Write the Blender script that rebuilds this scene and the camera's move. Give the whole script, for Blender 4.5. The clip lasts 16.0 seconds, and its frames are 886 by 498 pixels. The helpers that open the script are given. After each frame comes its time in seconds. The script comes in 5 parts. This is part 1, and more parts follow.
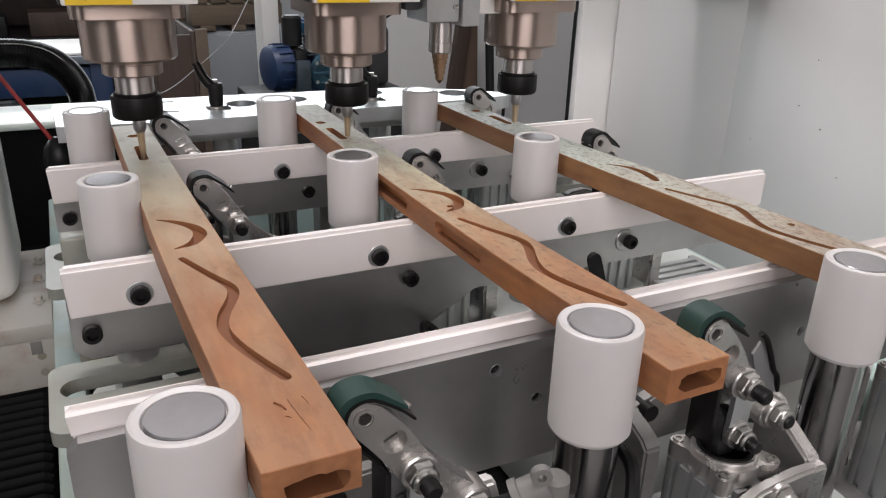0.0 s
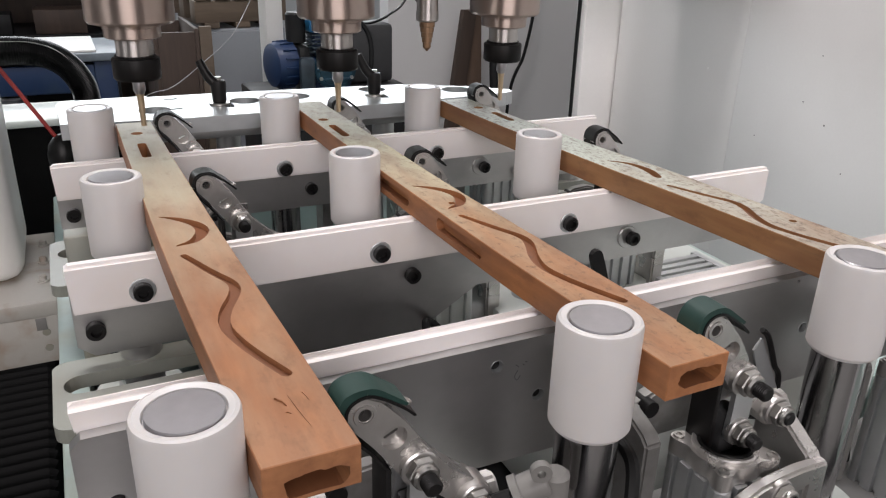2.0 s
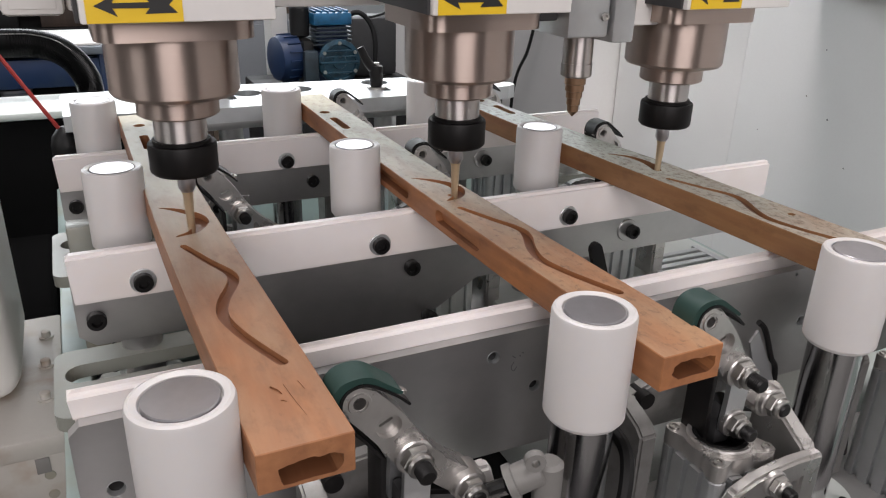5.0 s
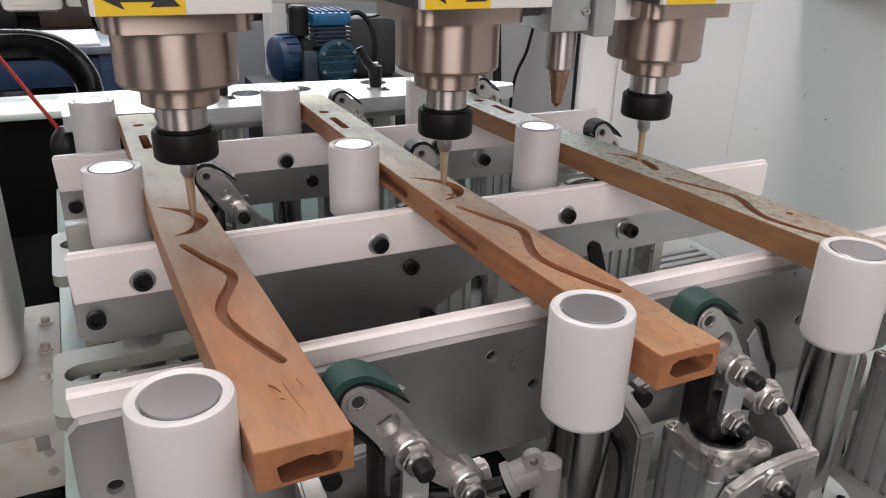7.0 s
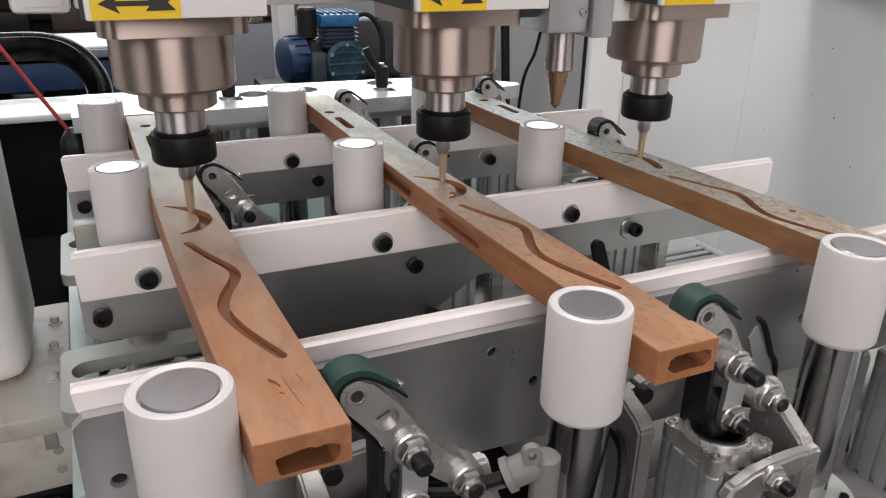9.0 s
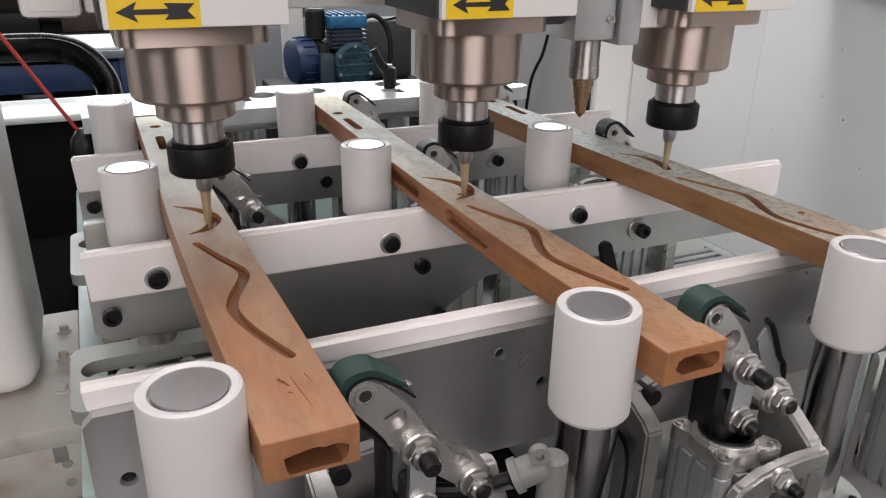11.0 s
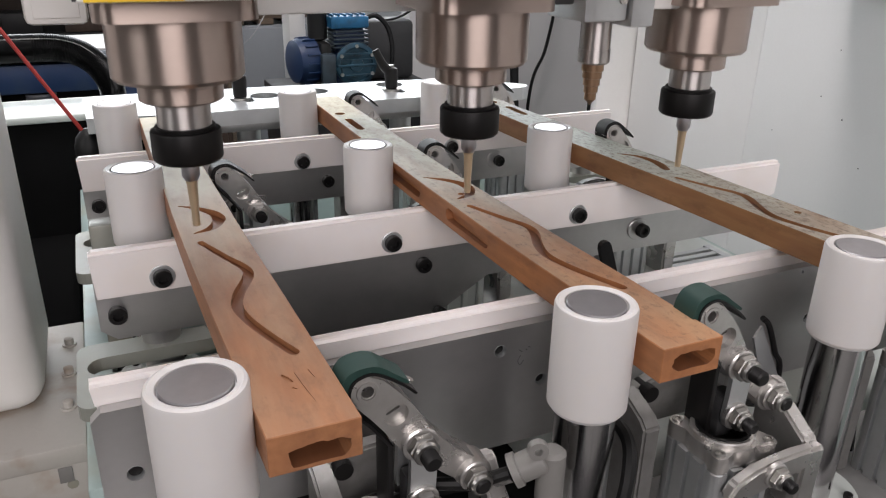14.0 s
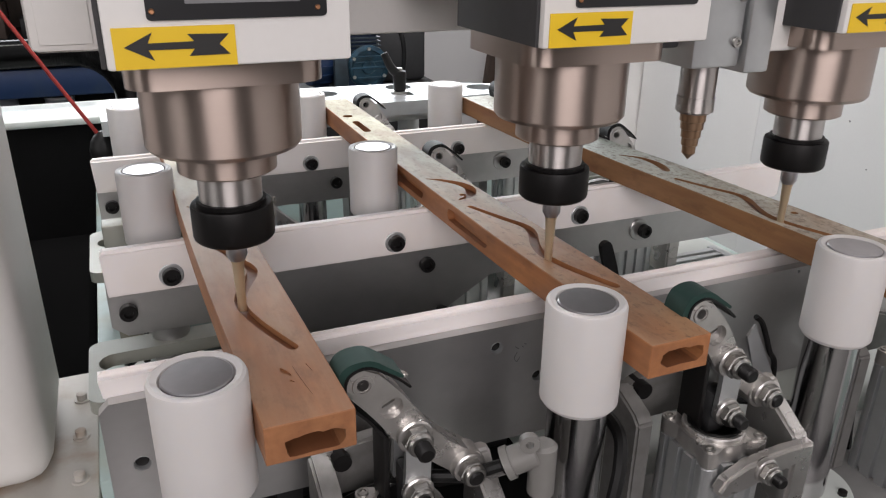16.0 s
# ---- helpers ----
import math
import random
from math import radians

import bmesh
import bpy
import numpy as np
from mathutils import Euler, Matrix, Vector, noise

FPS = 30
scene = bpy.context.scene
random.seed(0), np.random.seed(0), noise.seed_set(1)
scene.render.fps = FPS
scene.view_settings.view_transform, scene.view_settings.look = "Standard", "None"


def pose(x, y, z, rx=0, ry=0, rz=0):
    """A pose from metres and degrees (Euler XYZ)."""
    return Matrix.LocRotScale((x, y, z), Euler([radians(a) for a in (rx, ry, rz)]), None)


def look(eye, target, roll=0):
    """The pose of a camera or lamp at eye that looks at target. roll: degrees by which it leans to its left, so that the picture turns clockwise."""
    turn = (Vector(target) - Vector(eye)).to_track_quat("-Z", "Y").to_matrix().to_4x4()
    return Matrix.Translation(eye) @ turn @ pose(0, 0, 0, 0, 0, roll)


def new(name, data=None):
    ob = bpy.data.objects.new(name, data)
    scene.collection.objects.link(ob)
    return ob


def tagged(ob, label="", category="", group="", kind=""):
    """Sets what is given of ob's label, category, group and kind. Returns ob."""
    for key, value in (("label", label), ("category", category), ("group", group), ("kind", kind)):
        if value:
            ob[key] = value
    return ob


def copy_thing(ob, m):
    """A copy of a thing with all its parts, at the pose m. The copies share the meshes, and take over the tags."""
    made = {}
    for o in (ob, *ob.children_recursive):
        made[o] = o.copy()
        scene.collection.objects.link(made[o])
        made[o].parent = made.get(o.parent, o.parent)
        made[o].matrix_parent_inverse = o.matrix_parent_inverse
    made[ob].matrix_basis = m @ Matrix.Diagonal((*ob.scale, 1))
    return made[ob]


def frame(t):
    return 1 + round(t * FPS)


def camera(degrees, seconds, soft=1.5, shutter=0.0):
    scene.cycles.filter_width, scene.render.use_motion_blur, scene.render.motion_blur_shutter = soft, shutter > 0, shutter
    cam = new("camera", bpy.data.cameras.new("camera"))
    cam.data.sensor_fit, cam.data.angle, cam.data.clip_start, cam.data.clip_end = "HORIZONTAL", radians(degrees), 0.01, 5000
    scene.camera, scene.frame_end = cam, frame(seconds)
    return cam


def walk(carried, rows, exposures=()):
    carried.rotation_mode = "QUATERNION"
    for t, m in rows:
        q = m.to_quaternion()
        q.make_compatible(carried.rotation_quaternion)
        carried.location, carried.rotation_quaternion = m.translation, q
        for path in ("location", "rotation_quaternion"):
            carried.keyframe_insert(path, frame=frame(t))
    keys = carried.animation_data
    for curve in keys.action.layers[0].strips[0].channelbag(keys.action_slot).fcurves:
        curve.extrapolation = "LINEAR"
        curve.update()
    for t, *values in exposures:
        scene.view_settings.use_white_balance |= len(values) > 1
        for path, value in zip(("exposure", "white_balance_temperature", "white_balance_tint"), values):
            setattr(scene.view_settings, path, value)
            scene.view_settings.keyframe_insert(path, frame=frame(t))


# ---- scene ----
# ---- camera and its walk ----
cam = camera(60.13, 16.0, soft=1.15, shutter=0.4)
PATH = [
    (0, (-0.0292, -0.5551, 1.2178), (0.7999, 1.0967, 0.4535), 1.76),
    (0.5, (-0.0287, -0.5550, 1.2176), (0.7990, 1.0975, 0.4533), 1.73),
    (1, (-0.0278, -0.5553, 1.2174), (0.7968, 1.0989, 0.4534), 1.66),
    (1.5, (-0.0276, -0.5562, 1.2176), (0.7944, 1.0982, 0.4515), 1.63),
    (2, (-0.0273, -0.5573, 1.2185), (0.7893, 1.0968, 0.4457), 1.57),
    (2.5, (-0.0273, -0.5584, 1.2196), (0.7845, 1.0947, 0.4398), 1.57),
    (3, (-0.0268, -0.5591, 1.2199), (0.7815, 1.0931, 0.4344), 1.60),
    (3.5, (-0.0257, -0.5599, 1.2186), (0.7796, 1.0932, 0.4320), 1.61),
    (4, (-0.0247, -0.5609, 1.2178), (0.7785, 1.0933, 0.4314), 1.62),
    (6.5, (-0.0237, -0.5638, 1.2176), (0.7787, 1.0908, 0.4312), 1.62),
    (7, (-0.0240, -0.5642, 1.2175), (0.7798, 1.0899, 0.4316), 1.61),
    (7.5, (-0.0238, -0.5658, 1.2175), (0.7788, 1.0889, 0.4317), 1.58),
    (8, (-0.0221, -0.5683, 1.2171), (0.7715, 1.0915, 0.4326), 1.40),
    (8.5, (-0.0204, -0.5697, 1.2164), (0.7650, 1.0944, 0.4330), 1.26),
    (9, (-0.0198, -0.5711, 1.2164), (0.7593, 1.0962, 0.4335), 1.18),
    (11.5, (-0.0213, -0.5717, 1.2165), (0.7406, 1.1051, 0.4370), 1.14),
    (12, (-0.0220, -0.5717, 1.2167), (0.7402, 1.1055, 0.4380), 1.16),
    (12.5, (-0.0234, -0.5726, 1.2171), (0.7414, 1.1041, 0.4401), 1.17),
    (13, (-0.0231, -0.5725, 1.2168), (0.7408, 1.1048, 0.4404), 1.20),
    (13.5, (-0.0233, -0.5758, 1.2178), (0.7400, 1.1010, 0.4395), 1.16),
    (14, (-0.0238, -0.5792, 1.2196), (0.7356, 1.0978, 0.4379), 1.09),
    (14.5, (-0.0243, -0.5821, 1.2211), (0.7324, 1.0947, 0.4365), 1.05),
    (15, (-0.0248, -0.5855, 1.2235), (0.7285, 1.0911, 0.4350), 1.01),
    (15.5, (-0.0240, -0.5889, 1.2244), (0.7241, 1.0906, 0.4371), 0.99),
    (16, (-0.0180, -0.5968, 1.2240), (0.7045, 1.0977, 0.4452), 0.67),
]
walk(cam, [(t, look(eye, target, roll)) for t, eye, target, roll in PATH], [(0, 0.14), (3, 0.28), (6.5, 0.31), (12, 0.31), (16, 0.34)])

# Tool head: seconds, x, y of the first spindle's axis, height of its collet nut's underside.
TOOL = [
    (0, 0.0342, 0.2646, 1.0371),
    (0.5, 0.0321, 0.2800, 1.0376),
    (1, 0.0332, 0.3064, 1.0370),
    (1.5, 0.0323, 0.2953, 1.0374),
    (2, 0.0393, 0.3193, 1.0625),
    (2.5, 0.0379, 0.2625, 1.0853),
    (3, 0.0295, 0.1195, 1.0904),
    (3.5, 0.0252, 0.0647, 1.0826),
    (4, 0.0256, 0.0616, 1.0468),
    (4.2, 0.0310, 0.0590, 1.0445),
    (4.6, 0.0455, 0.0385, 1.0440),
    (4.95, 0.0417, 0.0085, 1.0440),
    (5.25, 0.0290, -0.0030, 1.0440),
    (5.55, 0.0400, 0.0066, 1.0438),
    (5.95, 0.0448, 0.0375, 1.0436),
    (6.3, 0.0285, 0.0615, 1.0433),
    (6.5, 0.0265, 0.0644, 1.0432),
    (7, 0.0457, 0.0381, 1.0440),
    (7.5, 0.0417, 0.0074, 1.0439),
    (8, 0.0286, -0.0032, 1.0446),
    (8.5, 0.0389, 0.0062, 1.0414),
    (9, 0.0404, 0.0363, 1.0423),
    (9.2, 0.0378, 0.0470, 1.0421),
    (9.5, 0.0262, 0.0620, 1.0418),
    (9.85, 0.0448, 0.0395, 1.0414),
    (10.2, 0.0417, 0.0080, 1.0410),
    (10.5, 0.0290, -0.0030, 1.0406),
    (10.85, 0.0400, 0.0066, 1.0404),
    (11.3, 0.0446, 0.0260, 1.0400),
    (11.5, 0.0436, 0.0346, 1.0399),
    (12, 0.0252, 0.0622, 1.0396),
    (12.5, 0.0286, 0.0655, 1.0497),
    (13, 0.0300, 0.0667, 1.0867),
    (13.5, 0.0275, -0.0235, 1.0925),
    (14, 0.0273, -0.0244, 1.0616),
    (14.5, 0.0332, -0.0445, 1.0453),
    (15, 0.0464, -0.0782, 1.0463),
    (15.5, 0.0433, -0.1132, 1.0479),
    (16, 0.0348, -0.1503, 1.0480),
]

# ---- world and lights ----
world = bpy.data.worlds.new("world")
scene.world = world
world.use_nodes = True
wn = world.node_tree
wn.nodes["Background"].inputs["Color"].default_value = (0.62, 0.70, 0.80, 1)
wn.nodes["Background"].inputs["Strength"].default_value = 0.25
scene.view_settings.exposure = 0.43


def area_lamp(name, at, to, sx, sy, watts, colour):
    data = bpy.data.lights.new(name, "AREA")
    data.shape, data.size, data.size_y, data.energy, data.color = "RECTANGLE", sx, sy, watts, colour
    ob = new(name, data)
    ob.matrix_world = look(at, to)
    return ob


# Unseen area lamps; only the far one is inferred, from glare on discs and tops.
area_lamp("soft_light_front", (-0.6, -3.6, 2.3), (0.3, 0.2, 0.9), 2.6, 1.6, 72, (1.0, 0.92, 0.93))
area_lamp("window_light_back", (0.5, 4.85, 2.3), (0.5, 0.2, 0.9), 7.4, 2.0, 235, (0.92, 0.955, 1.0))
# unseen fill added on the left to brighten the enclosure panel
area_lamp("fill_west", (-3.9, -0.9, 2.3), (1.0, 0.3, 1.0), 3.0, 1.6, 42, (1.0, 0.95, 0.95))
# two overhead fills added: front faces first, then partition and post
area_lamp("fill_overhead_front", (0.0, -1.3, 3.4), (0.2, -1.3, 0.0), 2.4, 1.2, 5, (1.0, 0.93, 0.94))
area_lamp("fill_overhead_back", (0.2, 0.6, 3.4), (0.2, 0.6, 0.0), 1.6, 0.8, 52, (1.0, 0.94, 0.95))


# ---- materials ----
def material(name, base, rough=0.5, metal=0.0, grain=40.0, amount=0.12, stain=None, stain_amount=0.0, stain_scale=6.0,
             bump=0.0, stretch=(1, 1, 1), spec=0.5, sub=0.0, rough_var=0.08, per_object=0.0):
    m = bpy.data.materials.new(name)
    m.use_nodes = True
    nt = m.node_tree
    bs = nt.nodes["Principled BSDF"]
    coord = nt.nodes.new("ShaderNodeTexCoord")
    mp = nt.nodes.new("ShaderNodeMapping")
    mp.inputs["Scale"].default_value = stretch
    nt.links.new(coord.outputs["Object"], mp.inputs["Vector"])

    def noise_tex(scale, detail):
        n = nt.nodes.new("ShaderNodeTexNoise")
        n.inputs["Scale"].default_value, n.inputs["Detail"].default_value = scale, detail
        nt.links.new(mp.outputs["Vector"], n.inputs["Vector"])
        return n

    fine, large = noise_tex(grain, 5), noise_tex(stain_scale, 4)
    dark = tuple(c * (1 - amount) for c in base[:3]) + (1,)
    light = tuple(min(1, c * (1 + amount)) for c in base[:3]) + (1,)
    mix = nt.nodes.new("ShaderNodeMix")
    mix.data_type = "RGBA"
    mix.inputs[6].default_value, mix.inputs[7].default_value = dark, light
    nt.links.new(fine.outputs["Fac"], mix.inputs[0])
    out = mix.outputs[2]
    if stain:
        ramp = nt.nodes.new("ShaderNodeValToRGB")
        ramp.color_ramp.elements[0].position, ramp.color_ramp.elements[1].position = 0.48, 0.68
        ramp.color_ramp.elements[1].color = (stain_amount,) * 3 + (1,)
        ramp.color_ramp.elements[0].color = (0, 0, 0, 1)
        nt.links.new(large.outputs["Fac"], ramp.inputs["Fac"])
        mix2 = nt.nodes.new("ShaderNodeMix")
        mix2.data_type = "RGBA"
        nt.links.new(ramp.outputs["Color"], mix2.inputs[0])
        nt.links.new(out, mix2.inputs[6])
        mix2.inputs[7].default_value = (*stain, 1)
        out = mix2.outputs[2]
    if per_object:
        info = nt.nodes.new("ShaderNodeObjectInfo")
        hsv = nt.nodes.new("ShaderNodeHueSaturation")
        mr = nt.nodes.new("ShaderNodeMapRange")
        mr.inputs[3].default_value, mr.inputs[4].default_value = 1 - per_object, 1 + per_object
        nt.links.new(info.outputs["Random"], mr.inputs[0])
        nt.links.new(mr.outputs[0], hsv.inputs["Value"])
        nt.links.new(out, hsv.inputs["Color"])
        out = hsv.outputs["Color"]
    nt.links.new(out, bs.inputs["Base Color"])
    rr = nt.nodes.new("ShaderNodeMapRange")
    rr.inputs[3].default_value, rr.inputs[4].default_value = max(0.02, rough - rough_var), min(1, rough + rough_var)
    nt.links.new(large.outputs["Fac"], rr.inputs[0])
    nt.links.new(rr.outputs[0], bs.inputs["Roughness"])
    bs.inputs["Metallic"].default_value = metal
    bs.inputs["Specular IOR Level"].default_value = spec
    if sub:
        bs.inputs["Subsurface Weight"].default_value = sub
        bs.inputs["Subsurface Radius"].default_value = (0.006, 0.005, 0.004)
    if bump:
        bp = nt.nodes.new("ShaderNodeBump")
        bp.inputs["Strength"].default_value, bp.inputs["Distance"].default_value = bump, 0.0006
        nt.links.new(fine.outputs["Fac"], bp.inputs["Height"])
        nt.links.new(bp.outputs["Normal"], bs.inputs["Normal"])
    return m


def wood_material(name="wood", dust_and_sheen=(0.42, 0.395, 0.285, 1), lay_more=-0.05, fleck=0.35, fleck_at=0.60, blotch=0.28, base=(0.35, 0.156, 0.070)):
    """Reddish beech: streaks along the length; upward faces get dark flecks and a dusty pale tone with painted sheen.
    """
    m = material(name, base, 0.5, 0, 18, 0.26, (0.22, 0.088, 0.040), 0.55, 5, 0.5, (9, 1, 9), 0.4)
    nt = m.node_tree
    bs = nt.nodes["Principled BSDF"]
    old = bs.inputs["Base Color"].links[0].from_socket
    coord = nt.nodes.new("ShaderNodeTexCoord")
    geo = nt.nodes.new("ShaderNodeNewGeometry")
    sep = nt.nodes.new("ShaderNodeSeparateXYZ")
    nt.links.new(geo.outputs["Normal"], sep.inputs[0])
    up = nt.nodes.new("ShaderNodeMapRange")
    up.inputs[1].default_value, up.inputs[2].default_value = 0.8, 0.95
    nt.links.new(sep.outputs["Z"], up.inputs[0])
    pos = nt.nodes.new("ShaderNodeSeparateXYZ")
    nt.links.new(coord.outputs["Object"], pos.inputs[0])
    n = nt.nodes.new("ShaderNodeTexNoise")
    n.inputs["Scale"].default_value, n.inputs["Detail"].default_value = 14, 5
    mp = nt.nodes.new("ShaderNodeMapping")
    mp.inputs["Scale"].default_value = (3, 1, 1)
    nt.links.new(coord.outputs["Object"], mp.inputs[0])
    nt.links.new(mp.outputs[0], n.inputs["Vector"])
    # dusty, paler towards the far, most milled end; window sheen painted in
    lay = nt.nodes.new("ShaderNodeMapRange")
    lay.inputs[1].default_value, lay.inputs[2].default_value = -0.14, 0.24
    nt.links.new(pos.outputs["Y"], lay.inputs[0])
    add = nt.nodes.new("ShaderNodeMath")
    add.operation = "MULTIPLY_ADD"
    add.inputs[1].default_value, add.inputs[2].default_value = 0.70, lay_more - 0.20
    nt.links.new(n.outputs["Fac"], add.inputs[0])
    add2 = nt.nodes.new("ShaderNodeMath")
    add2.operation = "ADD"
    nt.links.new(add.outputs[0], add2.inputs[0])
    half = nt.nodes.new("ShaderNodeMath")
    half.operation = "MULTIPLY"
    half.inputs[1].default_value = 0.9
    nt.links.new(lay.outputs[0], half.inputs[0])
    nt.links.new(half.outputs[0], add2.inputs[1])
    mul = nt.nodes.new("ShaderNodeMath")
    mul.operation, mul.use_clamp = "MULTIPLY", True
    nt.links.new(add2.outputs[0], mul.inputs[0])
    nt.links.new(up.outputs[0], mul.inputs[1])
    mix = nt.nodes.new("ShaderNodeMix")
    mix.data_type = "RGBA"
    # milled floors below the top: undusted; cutter browning and shade painted together
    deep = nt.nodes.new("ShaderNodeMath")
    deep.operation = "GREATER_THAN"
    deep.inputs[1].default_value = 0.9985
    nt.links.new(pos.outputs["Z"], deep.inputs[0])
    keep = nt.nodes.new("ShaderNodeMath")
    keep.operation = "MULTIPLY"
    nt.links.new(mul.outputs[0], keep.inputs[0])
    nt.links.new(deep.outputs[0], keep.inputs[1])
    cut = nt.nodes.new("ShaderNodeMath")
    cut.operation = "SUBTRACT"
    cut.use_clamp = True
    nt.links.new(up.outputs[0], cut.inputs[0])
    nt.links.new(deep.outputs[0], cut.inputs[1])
    burn_and_shade = nt.nodes.new("ShaderNodeMix")
    burn_and_shade.data_type = "RGBA"
    burn_and_shade.inputs[7].default_value = (0.20, 0.078, 0.034, 1)
    nt.links.new(cut.outputs[0], burn_and_shade.inputs[0])
    nt.links.new(old, burn_and_shade.inputs[6])
    old = burn_and_shade.outputs[2]
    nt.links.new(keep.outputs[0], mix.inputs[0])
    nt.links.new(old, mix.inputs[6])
    mix.inputs[7].default_value = dust_and_sheen
    # dark flecks
    fl = nt.nodes.new("ShaderNodeTexNoise")
    fl.inputs["Scale"].default_value, fl.inputs["Detail"].default_value, fl.inputs["Roughness"].default_value = 120, 9, 0.72
    mp2 = nt.nodes.new("ShaderNodeMapping")
    mp2.inputs["Scale"].default_value = (1.5, 0.85, 1)
    nt.links.new(coord.outputs["Object"], mp2.inputs[0])
    nt.links.new(mp2.outputs[0], fl.inputs["Vector"])
    rp = nt.nodes.new("ShaderNodeValToRGB")
    rp.color_ramp.elements[0].position, rp.color_ramp.elements[1].position = fleck_at, fleck_at + 0.14
    nt.links.new(fl.outputs["Fac"], rp.inputs["Fac"])
    m3 = nt.nodes.new("ShaderNodeMath")
    m3.operation = "MULTIPLY"
    nt.links.new(rp.outputs["Color"], m3.inputs[0])
    nt.links.new(up.outputs[0], m3.inputs[1])
    m4 = nt.nodes.new("ShaderNodeMath")
    m4.operation = "MULTIPLY"
    m4.inputs[1].default_value = fleck
    nt.links.new(m3.outputs[0], m4.inputs[0])
    mixf = nt.nodes.new("ShaderNodeMix")
    mixf.data_type = "RGBA"
    nt.links.new(m4.outputs[0], mixf.inputs[0])
    nt.links.new(mix.outputs[2], mixf.inputs[6])
    mixf.inputs[7].default_value = (0.09, 0.055, 0.035, 1)
    # blotches of old oil and torn fibres, longer along the beam
    last = mixf.outputs[2]
    for scale, lo, hi, amount, tone, squeeze in ((13, 0.45, 0.62, blotch, (0.15, 0.064, 0.032, 1), (1.6, 0.7, 1.6)), (46, 0.54, 0.70, 0.34, (0.10, 0.048, 0.026, 1), (1.6, 0.7, 1.6))):
        bn = nt.nodes.new("ShaderNodeTexNoise")
        bn.inputs["Scale"].default_value, bn.inputs["Detail"].default_value, bn.inputs["Roughness"].default_value = scale, 6, 0.62
        mq = nt.nodes.new("ShaderNodeMapping")
        mq.inputs["Scale"].default_value = squeeze
        nt.links.new(coord.outputs["Object"], mq.inputs[0])
        nt.links.new(mq.outputs[0], bn.inputs["Vector"])
        br = nt.nodes.new("ShaderNodeValToRGB")
        br.color_ramp.elements[0].position, br.color_ramp.elements[1].position = lo, hi
        br.color_ramp.elements[0].color, br.color_ramp.elements[1].color = (0, 0, 0, 1), (amount, amount, amount, 1)
        nt.links.new(bn.outputs["Fac"], br.inputs["Fac"])
        bx = nt.nodes.new("ShaderNodeMix")
        bx.data_type = "RGBA"
        nt.links.new(br.outputs["Color"], bx.inputs[0])
        nt.links.new(last, bx.inputs[6])
        bx.inputs[7].default_value = tone
        last = bx.outputs[2]
    nt.links.new(last, bs.inputs["Base Color"])
    return m


